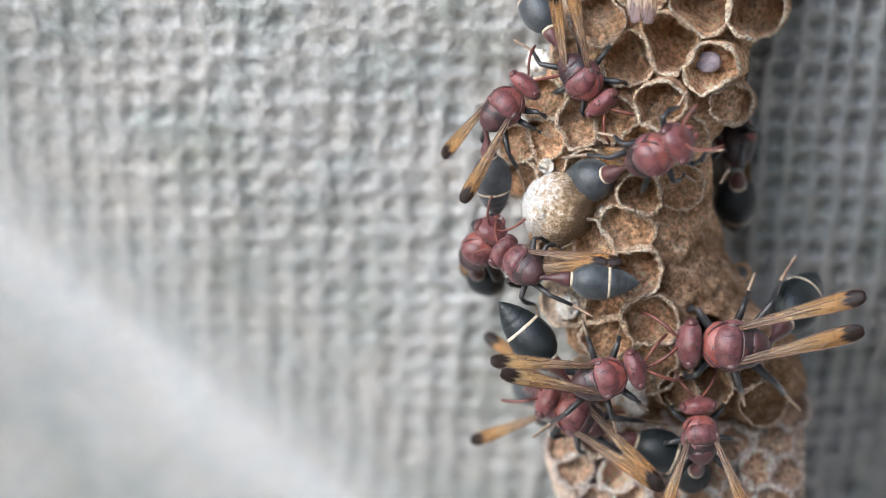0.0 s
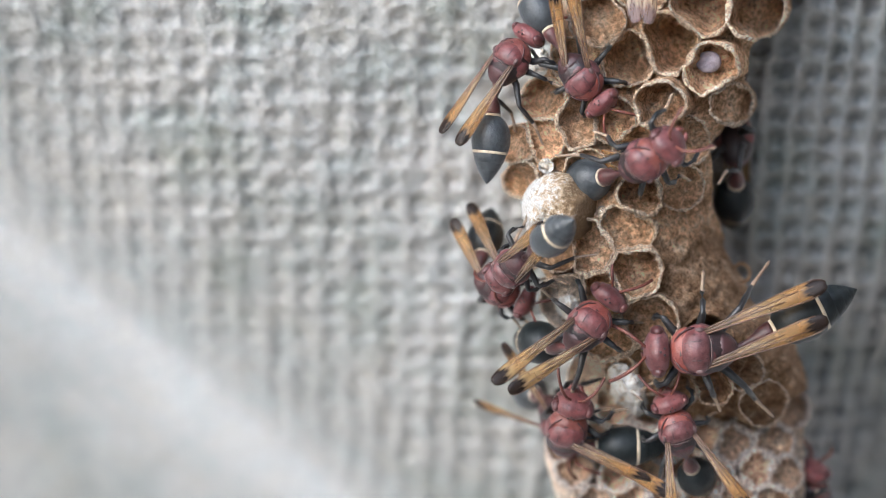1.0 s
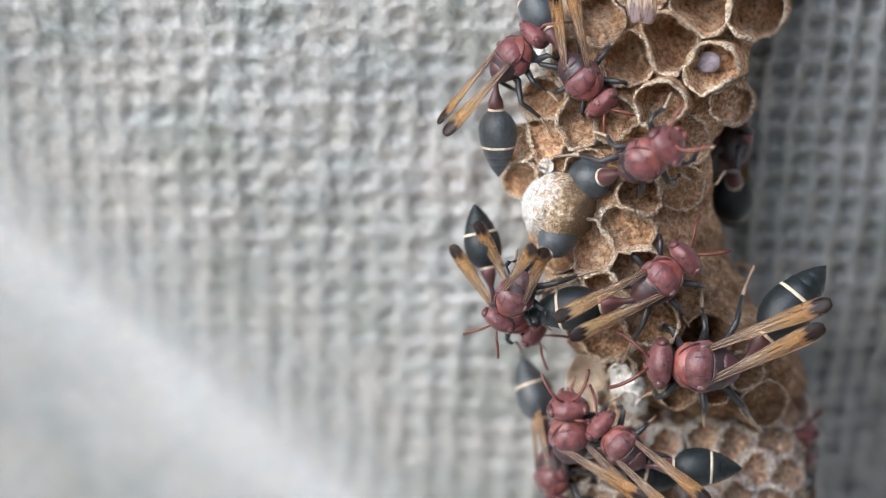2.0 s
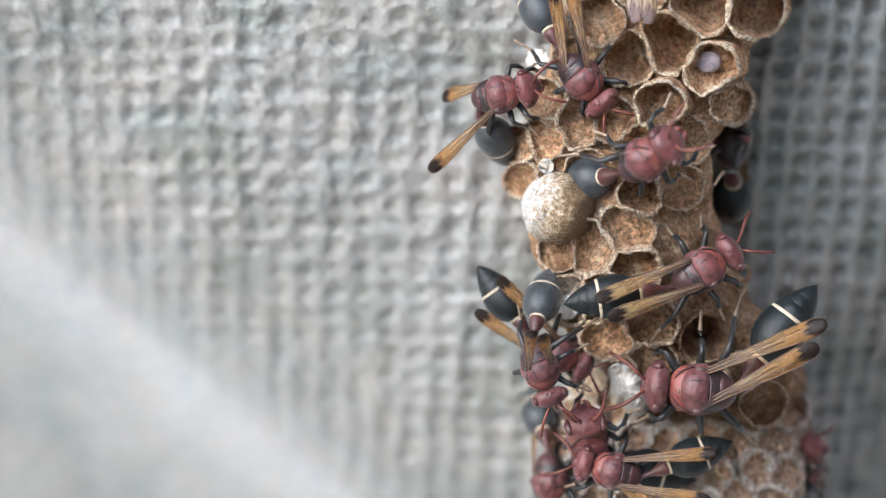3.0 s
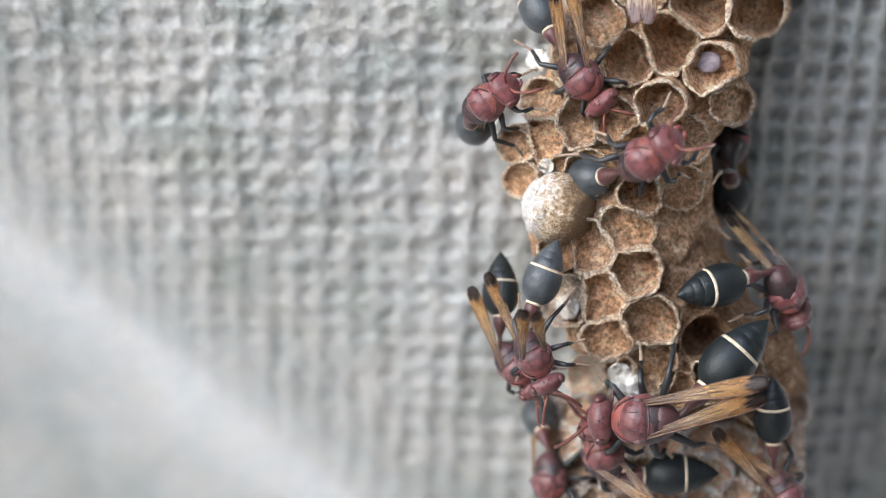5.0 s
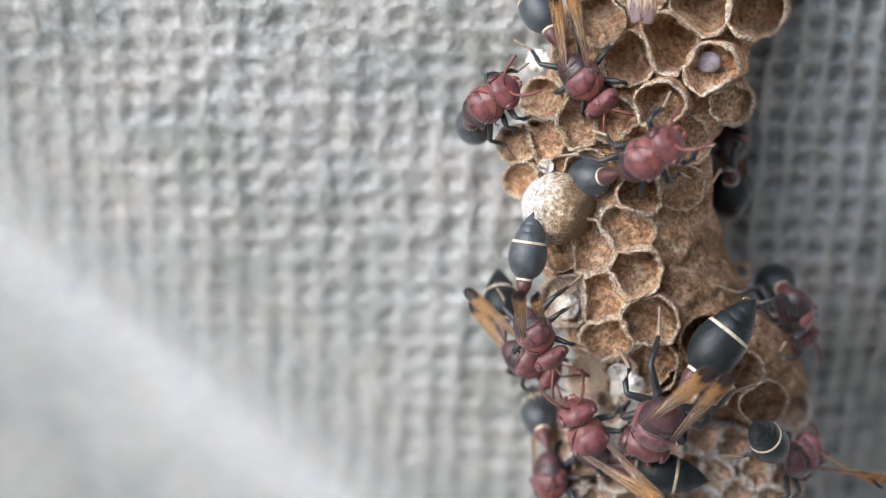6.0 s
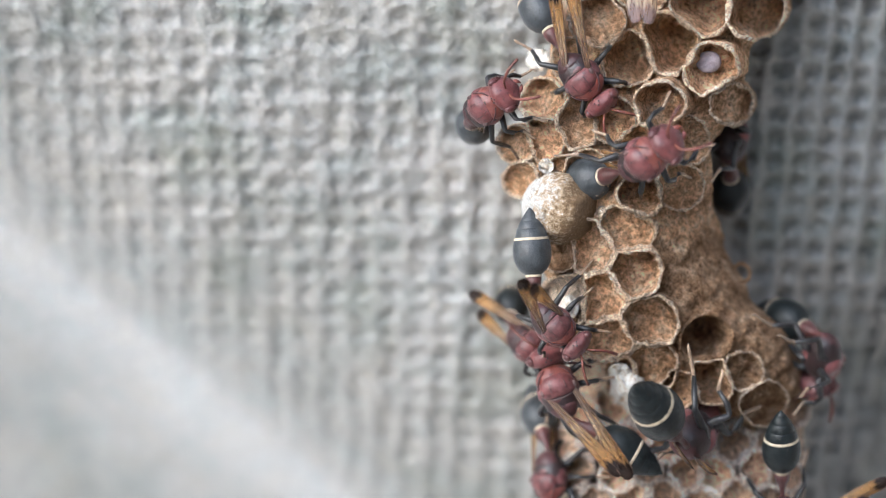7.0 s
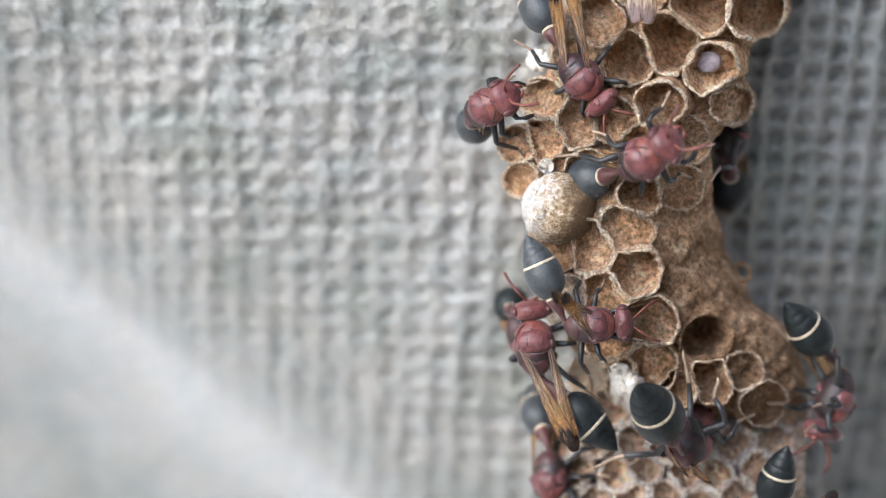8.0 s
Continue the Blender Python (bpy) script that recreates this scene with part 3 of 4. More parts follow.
# ---- wasps ----
def wasp_model():
    root = new("paper_wasp")
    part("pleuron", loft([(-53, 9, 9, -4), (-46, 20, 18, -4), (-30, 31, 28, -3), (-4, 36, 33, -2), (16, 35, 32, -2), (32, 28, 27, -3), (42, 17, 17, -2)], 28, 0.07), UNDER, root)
    for s in (-1, 1):
        part("side_plate", loft([(-22, 5, 5, -6), (-18, 15, 18, -6), (-4, 20, 24, -6), (10, 19, 23, -6), (20, 13, 17, -6), (24, 4, 5, -6)], 18, 0.06), RED, root).location = Vector((0, s * 19, 0)) * U
    part("scutum", loft([(-12, 12, 7, 20), (-10, 26, 15, 17), (-3, 33, 22, 14), (8, 34.5, 25, 12), (18, 31, 24, 11), (27, 23, 19, 10), (34, 12, 10, 9), (36, 4, 4, 8)], 28, 0.05), RED, root)
    part("scutellum", loft([(-27, 8, 5, 15), (-26, 17, 10, 14), (-21, 23, 15, 12), (-15, 25, 16, 13), (-12, 24, 14, 14), (-11, 12, 8, 15)], 22, 0.05), RED, root)
    part("metanotum", loft([(-54, 9, 8, -2), (-50, 16, 14, -1), (-42, 23, 20, 0), (-33, 28, 23, 2), (-25, 28, 22, 4), (-22, 12, 10, 8)], 22, 0.06), DUSK, root)
    part("pronotum", loft([(16, 33, 28, -3), (21, 35, 30, -2), (30, 32, 27, -2), (39, 24, 21, -1), (45, 14, 13, 0)], 28, 0.05), RUST, root)
    for s in (-1, 1):
        part("hinge_plate", ball((7, 4.5, 4), (3, s * 30, 23), 10), HINGE, root, "pale plate at the wing root")
        part("shoulder_ridge", tube([(40, s * 13, 14), (33, s * 24, 17), (22, s * 31, 17), (10, s * 34, 16)], [1.2, 1.7, 1.7, 1.0], 7), DUSK, root)
        part("seam", tube([(33, s * 5, 19.5), (25, s * 11, 27.5), (15, s * 14, 33), (4, s * 14, 34.5), (-7, s * 11, 32)], [0.7, 1.1, 1.1, 1.0, 0.7], 6), DUSK, root)
    part("back_ridge", tube([(-11, -22, 25), (-14, -10, 29), (-14, 10, 29), (-11, 22, 25)], [1.2, 1.7, 1.7, 1.2], 7), HINGE, root)
    head = part("head", loft([(0, 9, 9, 0), (2, 24, 19, 0), (7, 33, 26, -2), (15, 36.5, 31, -4), (23, 34, 32, -6), (31, 25, 27, -9), (37, 11, 14, -12)], 28, 0.09), RED, root)
    head.location = Vector((46, 0, 0)) * U
    for s in (-1, 1):
        part("eye", ball((11, 9, 19), (17, s * 30, 1)), EYEM, head, "dark reddish compound eye")
        line = curve_points([(33, s * 6, 2), (43, s * 14, 10), (49, s * 19, 13), (62, s * 29, 9), (76, s * 37, 0), (88, s * 42, -12)], 4)
        part("antenna", tube(line, [2.0 + 0.9 * min(1, k / 10) for k in range(len(line))], 7), FEELER, head, "orange-red antenna")
        part("ocellus", ball((1.9, 1.9, 1.6), (9, s * 5, 26.3), 8), BLACK, head)
        part("mandible", tube([(28, s * 12, -26), (35, s * 8, -33), (38, s * 2, -37)], [5.5, 4.5, 1.5], 7), RUST, head)
    part("ocellus", ball((1.9, 1.9, 1.6), (15, 0, 27), 8), BLACK, head)
    waist = part("petiole", loft([(0, 7, 7, 0), (-10, 5, 5, 0), (-24, 5.5, 5.5, 0), (-34, 9, 9, 1), (-46, 14.5, 14.5, 1), (-57, 16, 16, 1), (-63, 15.5, 15.5, 0)], 18, 0.05), WAIST, root, "dark red narrow waist segment")
    waist.location = Vector((-50, 0, -4)) * U
    part("waist_ring", loft([(-61, 15, 15, 0), (-62, 16.5, 16.5, 0), (-66, 16.5, 16.5, 0), (-67, 15, 15, 0)], 18), CREAM, waist)
    part("gaster", loft([(-64, 12, 12, 0), (-68, 19, 18, 0), (-76, 28, 27, -1), (-88, 35, 34, -2), (-102, 38.5, 38, -3), (-118, 39, 38, -4), (-130, 37, 36, -4), (-137, 35, 34, -4)], 28, 0.02, cap=(True, False)), SLATE, waist, "slate-grey rounded abdomen")
    part("band", loft([(-135.6, 35.0, 34.0, -4), (-136.4, 35.6, 34.6, -4), (-140.2, 34.6, 33.6, -4), (-141.2, 33.6, 32.6, -4)], 28, cap=(False, False)), CREAM, waist, "cream band across the abdomen")
    x, r = -141.0, 33.6
    for k in range(4):
        length, fall = ((18, 0.82), (16, 0.73), (14, 0.58), (13, 0.10))[k]
        part("tail_segment", loft([(x + 1.2, r * 0.985, r * 0.955, -4), (x + 0.5, r * 0.997, r * 0.967, -4), (x, r, r * 0.97, -4), (x - length * 0.5, r * (0.515 + 0.485 * fall), r * (0.50 + 0.47 * fall), -4),
                                   (x - length + 0.7, r * (fall + 0.03), r * (fall + 0.03) * 0.97, -4), (x - length, r * fall, r * fall * 0.97, -4)], 24, 0.015, cap=(False, k == 3)), SLATE, waist)
        x -= length - 0.4
        r *= fall
    for s in (-1, 1):
        bm = bmesh.new()
        rings = []
        prof = [(0, 3, 1), (-18, 4.4, 1.6), (-50, 6.4, 3), (-90, 9.6, 4), (-130, 13, 4.4), (-162, 14.4, 4), (-181, 13.4, 3), (-191, 9.8, 2), (-196, 5, 0.8)]
        for x, w, h in prof:
            ring = []
            for side, lift in ((-1, 0), (-0.5, 0.6), (0, 1), (0.5, 0.7), (1, 0)):
                ring.append((x, side * w, lift * h))
            rings.append(ring)
        top = [[bm.verts.new(Vector((x, y, z + 0.35)) * U) for x, y, z in r] for r in rings]
        low = [[bm.verts.new(Vector((x, y, z - 0.35)) * U) for x, y, z in r] for r in rings]
        loops = [t + l[::-1] for t, l in zip(top, low)]
        bridge(bm, loops)
        wing = part("wing", bm, WING, root, "amber folded wing with a dark tip")
        for off, cut_at in ((0.95, 8), (-0.9, 7), (0.3, 6), (-0.25, 5)):
            pts = [(x, s * (off * w if abs(off) > 0.5 else off * w * min(1, -x / 120)), (1 - abs(off)) * h + 0.5) for x, w, h in prof[:cut_at]]
            part("wing_vein", tube(pts, [1.9, 1.7, 1.4, 1.1, 0.9, 0.8, 0.7, 0.5][:cut_at], 5), VEIN, wing)
        for x0, y0, x1, y1 in ((-88, 7, -102, 2), (-102, 2, -108, -7), (-130, 10, -140, 3), (-56, 5, -64, -4)):
            part("wing_vein", tube([(x0, s * y0, 2), ((x0 + x1) / 2, s * (y0 + y1) / 2, 4.2), (x1, s * y1, 3.5)], [0.8, 0.8, 0.8], 5), VEIN, wing)
        wing.matrix_basis = Matrix.Translation(Vector((0, s * 27, 20)) * U) @ pose(0, 0, 0, 0, 5, s * -13)
        for base, turn, f, t, g in ((22, 44, 28, 26, 28), (0, 100, 30, 32, 30), (-24, 146, 46, 54, 50)):
            c, q = math.cos(radians(turn)), s * math.sin(radians(turn))
            knee, ankle, toe = 16 + f * 0.85, 16 + f * 0.85 + t * 0.72, 16 + f * 0.85 + t * 0.72 + g * 0.85
            leg = part("leg", tube([(0, 0, 0), (c * 14, q * 14, -6), (c * 24, q * 24, 0), (c * knee, q * knee, 12), (c * (knee + 3), q * (knee + 3), 11), (c * (knee + 14), q * (knee + 14), 0), (c * ankle, q * ankle, -22)],
                                   [7.5, 7.2, 6.4, 5.0, 4.0, 4.8, 3.6], 9), BLACK, root, "black jointed leg")
            leg.location = Vector((base, s * 17, -20)) * U
            toes = [(ankle - 2, -21), (ankle + 0.12 * g, -24), (ankle + 0.28 * g, -26), (ankle + 0.42 * g, -28), (ankle + 0.56 * g, -29), (ankle + 0.70 * g, -30), (toe, -31), (toe + 5, -36)]
            part("foot", tube([(c * k, q * k, h) for k, h in toes], [3.2, 3.6, 2.6, 3.2, 2.2, 2.8, 2.6, 1.0], 7), PALE, leg, "pale knotted foot")
    return root


def between(table, t):
    """Reads rows of (seconds, values...) at t, straight from row to row."""
    if t <= table[0][0]:
        return table[0][1:]
    for p, q in zip(table, table[1:]):
        if t <= q[0]:
            k = (t - p[0]) / (q[0] - p[0])
            return tuple(u + (v - u) * k for u, v in zip(p[1:], q[1:]))
    return table[-1][1:]


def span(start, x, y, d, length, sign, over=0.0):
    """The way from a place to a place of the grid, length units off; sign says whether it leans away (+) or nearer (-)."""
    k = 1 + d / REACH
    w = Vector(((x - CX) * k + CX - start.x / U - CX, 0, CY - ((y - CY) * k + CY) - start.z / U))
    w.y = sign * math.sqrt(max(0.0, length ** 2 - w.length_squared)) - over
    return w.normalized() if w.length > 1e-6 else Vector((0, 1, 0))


def child(ob, kind):
    return [o for o in ob.children if o.name.split(".")[0] == kind]


TOES = [(cos_toe * toe, side * sin_toe * toe, -33) for side in (-1, 1) for cos_toe, sin_toe, toe in ((math.cos(radians(44)), math.sin(radians(44)), 85), (math.cos(radians(100)), math.sin(radians(100)), 93), (math.cos(radians(146)), math.sin(radians(146)), 140))]


def crawl(wasp, rows, lean, tips, step=0.0, fold=22, reach=(), grip=()):
    """Keys a wasp. rows: seconds and the places of thorax, head and abdomen. lean: seconds, depth, roll, and whether head, abdomen and wings lean away (+) or nearer (-).
    tips: seconds and the places of the two wing tips. reach: for some legs, rows of seconds, place and depth of the foot.
    grip: rows of seconds and the way (across, down, behind) in which the legs hold on to the comb."""
    size = wasp.scale.x
    body, bend, poses = [], [], {}
    for t, tx, ty, hx, hy, gx, gy in rows:
        d, roll, nearer, curl, _ = between(lean, t)
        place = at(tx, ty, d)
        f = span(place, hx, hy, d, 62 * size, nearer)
        u = Vector((0, -1, 0)) - f * Vector((0, -1, 0)).dot(f)
        u = u.normalized() if u.length > 1e-4 else Vector((0, 0, 1))
        u = Matrix.Rotation(radians(roll), 3, f) @ u
        m = Matrix.Translation(place) @ Matrix((f, u.cross(f), u)).transposed().to_4x4()
        poses[t] = m
        body.append((t, m))
        pivot = m @ (Vector((-50, 0, -4)) * U * size)
        aim = m.to_3x3().inverted() @ span(pivot, gx, gy, d, 104 * size, curl)
        bend.append((t, Matrix.Translation(Vector((-50, 0, -4)) * U) @ Vector((-1, 0, 0)).rotation_difference(aim).to_matrix().to_4x4()))
    walk(wasp, body)
    walk(child(wasp, "petiole")[0], bend)
    beats = {0: [], 1: []}
    for t, m in body:
        d, _, _, _, slant = between(lean, t)
        x0, y0, x1, y1 = between(tips, t)
        side = m.to_3x3() @ Vector((0, 1, 0))
        if (x1 - x0) * side.x - (y1 - y0) * side.z < 0:
            x0, y0, x1, y1 = x1, y1, x0, y0
        for k, (x, y) in enumerate(((x0, y0), (x1, y1))):
            s = (-1, 1)[k]
            root = Vector((0, s * 25, 20)) * U
            aim = m.to_3x3().inverted() @ span(m @ (root * size), x, y, d, 196 * size, slant, 42 * size * (1 - abs(slant)))
            turn = Vector((-1, 0, 0)).rotation_difference(aim).to_matrix().to_4x4()
            beats[k].append((t, Matrix.Translation(root) @ turn @ pose(0, 0, 0, s * -14)))
    for k, w in enumerate(child(wasp, "wing")):
        walk(w, beats[k])
    aimed = dict(reach)
    for k, leg in enumerate(child(wasp, "leg")):
        at_rest = leg.location.copy()
        if k in aimed:
            rest = Vector(TOES[k]).normalized()
            keys = []
            for t, m in body:
                x, y, d = between(aimed[k], t)
                hip = m @ (at_rest * size)
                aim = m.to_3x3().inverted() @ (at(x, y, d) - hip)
                keys.append((t, Matrix.Translation(at_rest) @ rest.rotation_difference(aim.normalized()).to_matrix().to_4x4()))
            walk(leg, keys)
            continue
        if grip:
            rest = Vector(TOES[k]).normalized()
            keys = []
            for q, (t, m) in enumerate(body):
                gx, gy, gd = between(grip, t)
                turn = m.to_3x3()
                aim = (turn.inverted() @ (turn @ rest + Vector((gx, gd, -gy)))).normalized()
                swing = step * (1 if (q + k) % 2 else -1)
                keys.append((t, Matrix.Translation(at_rest) @ rest.rotation_difference(aim).to_matrix().to_4x4() @ pose(0, 0, 0, 0, 0, swing)))
            walk(leg, keys)
            continue
        tilt = fold if k < 3 else -fold
        leg.matrix_basis = Matrix.Translation(at_rest) @ pose(0, 0, 0, tilt)
        if step:
            keys = []
            for q in range(33):
                t = q * 0.25
                p, n = max((r for r in rows if r[0] <= t), key=lambda r: r[0]), min((r for r in rows if r[0] >= t), key=lambda r: r[0])
                pace = min(1.0, math.dist(p[1:3], n[1:3]) / max(0.1, n[0] - p[0]) / 70)
                keys.append((t, Matrix.Translation(at_rest) @ pose(0, 0, 0, tilt + 4 * math.sin(q + k) * pace, 0, step * pace * math.sin(q * 2.1 + (k % 2) * math.pi + k * 0.7))))
            walk(leg, keys)


sacking()
nest()
FIRST = wasp_model()
SWARM = [FIRST] + [copy_thing(FIRST, pose(0, 0, 0)) for _ in range(12)]
for k, size in ((0, 0.92), (2, 0.9), (5, 0.86), (6, 0.88), (8, 1.2), (9, 1.0), (10, 0.9), (11, 0.9)):
    SWARM[k].scale = (size, size, size)
TRAITS = ["dusky red paper wasp resting head down beside the upper cells", "red paper wasp whose folded dark-tipped wings hang over the cells", "dusky red paper wasp crawling along the nest's edge, wings flicking",
          "dusky red paper wasp with round slate abdomen resting across cells", "dark red paper wasp clinging to the nest's shaded flank", "dusky red paper wasp crowding among others on the nest",
          "dusky red paper wasp crawling on the nest with raised wings", "red paper wasp with folded amber wings walking across the comb", "largest paper wasp, red thorax, long amber wings, slate abdomen",
          "dusky red paper wasp crowding among others on the nest", "red paper wasp with spread amber wings turning on lower cells", "red paper wasp half hidden behind the lower comb",
          "red paper wasp climbing the rear of the lower comb"]
for k in (0, 2, 3, 6, 11):
    for piece in [o for o in SWARM[k].children_recursive if o.name.split(".")[0] in ("gaster", "tail_segment")]:
        piece.material_slots[0].link = "OBJECT"
        piece.material_slots[0].material = DUSTED
for k, film in ((1, PALE_WING), (7, LIT_WING)):
    for wing in [o for o in SWARM[k].children if o.name.split(".")[0] == "wing"]:
        wing.material_slots[0].link = "OBJECT"
        wing.material_slots[0].material = film
for w, words in zip(SWARM, TRAITS):
    tagged(w, words, "wasp", "wasps on the nest")


def still(*values):
    """Two equal rows, for what rests from the start to the end."""
    return [(0, *values), (8, *values)]


def motions():
    crawl(SWARM[0], still(1028, 138, 1066, 184, 958, 20), still(-45, 20, -1, 1, 0), still(972, -50, 998, -60), reach=[(5, still(1027, 2, -60))])
    crawl(SWARM[1], still(1134, -148, 1138, -210, 1180, -52), still(-40, 0, -1, 1, 0), still(1122, 54, 1142, 50))
    crawl(SWARM[2], [(0, 890, 192, 930, 150, 870, 308), (0.5, 890, 142, 928, 92, 868, 282), (1, 902, 108, 934, 64, 866, 258), (1.5, 912, 80, 944, 28, 880, 236), (3, 880, 168, 930, 158, 872, 236), (3.5, 870, 168, 908, 138, 873, 236),
                     (4, 855, 180, 893, 154, 832, 220), (4.5, 856, 184, 892, 160, 834, 220), (6, 856, 188, 889, 165, 838, 218), (8, 858, 192, 890, 176, 838, 216)],
          [(0, -10, -10, -1, 1, 1), (0.5, -10, -15, -1, 1, 1), (1, -10, -35, 0, 0, 0.6), (1.5, -10, -50, 0, 0, 0.3), (3, -20, 0, -1, 1, 1), (4, -20, 0, -1, 1, 1), (8, -20, 0, -1, 1, 1)],
          [(0, 783, 275, 812, 370), (0.5, 790, 280, 825, 345), (1, 760, 265, 795, 280), (1.5, 765, 228, 793, 220), (3, 783, 165, 760, 302), (3.5, 782, 170, 787, 335), (4, 836, 200, 842, 225), (8, 840, 205, 846, 228)], step=10, grip=still(0.9, 0.35, 0.25))
    crawl(SWARM[3], [(0, 1152, 277, 1194, 256, 1052, 317), (0.5, 1140, 286, 1179, 262, 1050, 317), (3, 1138, 285, 1176, 260, 1050, 316), (8, 1137, 284, 1174, 259, 1050, 316)], still(-130, 10, -1, 1, 1), still(1066, 270, 1062, 280),
          reach=[(5, still(1042, 274, -70)), (4, still(1062, 236, -80))])
    crawl(SWARM[4], [(0, 1302, 246, 1296, 192, 1310, 350), (3, 1294, 248, 1290, 194, 1302, 342), (8, 1290, 240, 1288, 186, 1298, 328)], still(190, 172, 1, 1, 1), still(1322, 340, 1330, 335), fold=60, grip=still(-1.0, 0, -0.2))
    crawl(SWARM[5], [(0, 845, 445, 868, 412, 858, 495), (0.5, 850, 466, 905, 475, 858, 405), (1, 882, 510, 928, 535, 858, 425), (1.5, 878, 530, 918, 570, 848, 408), (3, 985, 625, 1046, 655, 884, 522), (3.5, 914, 648, 946, 696, 889, 490),
                     (4.5, 905, 650, 938, 700, 890, 488), (6, 930, 636, 974, 664, 888, 542), (6.5, 930, 640, 966, 682, 892, 545), (7, 936, 610, 975, 640, 905, 545), (8, 930, 600, 960, 645, 905, 540)],
          [(0, 90, 0, -1, 1, 1), (1.5, 90, 0, -1, 1, 0.3), (4.5, 90, 0, -1, 1, 0.3), (6, 113, 0, -1, 1, 0.6), (6.5, 120, 0, -1, 1, 0.7), (7.5, 153, 0, -1, 1, 1), (8, 170, 0, -1, 1, 1)],
          [(0, 822, 490, 835, 500), (0.5, 830, 470, 840, 440), (1, 815, 415, 850, 400), (1.5, 815, 420, 850, 400), (3, 806, 525, 860, 470), (3.5, 825, 470, 870, 500), (4.5, 825, 456, 880, 500), (6, 838, 526, 852, 560), (6.5, 851, 530, 872, 560), (7, 842, 524, 857, 563), (7.5, 870, 510, 886, 530), (8, 888, 518, 892, 560)], step=8, grip=still(1.1, 0.1, 0.2))
    crawl(SWARM[6], [(0, 925, 470, 892, 446, 1092, 498), (0.5, 905, 478, 886, 500, 1000, 442), (1, 905, 475, 884, 494, 966, 424), (1.5, 892, 470, 874, 488, 955, 432), (2.2, 925, 560, 905, 605, 965, 470), (3, 955, 650, 972, 700, 960, 538), (3.5, 950, 635, 972, 690, 965, 504),
                     (4, 948, 640, 968, 692, 970, 498), (4.5, 944, 645, 964, 695, 970, 514), (6, 945, 588, 972, 628, 935, 446), (6.5, 956, 600, 984, 646, 946, 466), (7, 980, 575, 1018, 610, 942, 448), (7.5, 1030, 588, 1076, 614, 956, 470), (8, 1048, 576, 1108, 572, 957, 473)],
          [(0, -30, 0, 1, -1, 0), (0.5, -30, 0, 1, -1, -1), (1.5, -30, 0, 1, -1, -1), (2.2, -30, 0, 0, 1, -0.7), (8, -30, 0, 0, 1, -0.7)],
          [(0, 1118, 460, 1150, 470), (0.5, 985, 402, 975, 438), (1, 960, 398, 972, 420), (1.5, 930, 404, 950, 414), (2.2, 945, 470, 965, 480), (3, 935, 594, 956, 600), (3.5, 932, 565, 953, 570), (4.5, 926, 572, 949, 576), (6, 915, 528, 944, 530), (6.5, 924, 522, 945, 524), (7, 925, 508, 946, 515), (7.5, 970, 519, 989, 528), (8, 984, 527, 999, 533)], step=10, grip=still(0.8, 0, 0.2))
    crawl(SWARM[7], [(0, 1064, 672, 1120, 655, 945, 605), (0.5, 1046, 610, 1084, 566, 955, 625), (1, 1040, 577, 1076, 530, 960, 612), (1.5, 1070, 552, 1130, 535, 975, 588), (1.7, 1112, 526, 1160, 488, 985, 568), (2.8, 1230, 480, 1272, 446, 1060, 526), (3, 1240, 480, 1285, 452, 1075, 526), (3.5, 1305, 475, 1352, 482, 1110, 511), (4, 1332, 468, 1372, 490, 1150, 489)]
          + [(4.5, 1366, 498, 1392, 540, 1228, 474), (4.7, 1374, 496, 1400, 536, 1238, 480), (5.2, 1400, 530, 1420, 572, 1330, 500), (6, 1408, 550, 1420, 588, 1388, 512), (6.5, 1430, 582, 1436, 624, 1402, 538), (7, 1458, 632, 1456, 676, 1438, 588), (7.5, 1484, 668, 1470, 716, 1462, 618), (8, 1478, 705, 1456, 762, 1460, 622)],
          [(0, -20, 0, 0, 1, 0), (1, -20, 0, 0, 1, 0), (1.5, -40, 0, 0, 1, 0), (3, -45, 0, 0.2, 0, 0), (4, -35, 0, 0.2, 0, 0), (4.5, 0, -20, 0.5, -0.3, 0), (5.2, 110, -75, 1, -0.5, 0.5), (6, 170, -135, 1, 0.7, 1), (6.5, 170, -140, 1, 0.6, 1), (7, 170, -140, 1, 0.3, 1), (8, 170, -140, 1, -0.3, 1)],
          [(0, 892, 638, 905, 662), (0.5, 912, 662, 930, 684), (1, 914, 642, 935, 668), (1.5, 918, 592, 925, 627), (1.7, 930, 590, 945, 630), (2.8, 1026, 548, 1042, 582), (3, 1056, 528, 1060, 566), (3.5, 1105, 488, 1108, 518), (4, 1162, 442, 1165, 478), (4.5, 1268, 425, 1275, 478), (4.7, 1282, 432, 1290, 500), (5.2, 1370, 440, 1390, 470), (6, 1385, 505, 1400, 510), (6.5, 1400, 530, 1415, 535), (7, 1425, 565, 1440, 570), (7.5, 1435, 590, 1450, 595), (8, 1440, 600, 1452, 605)], step=10, grip=[(0, 0, 0, 0.2), (4, 0, 0, 0.3), (5, -0.6, 0, 0.2), (6, -1.1, 0, -0.1), (8, -1.1, -0.1, -0.1)])
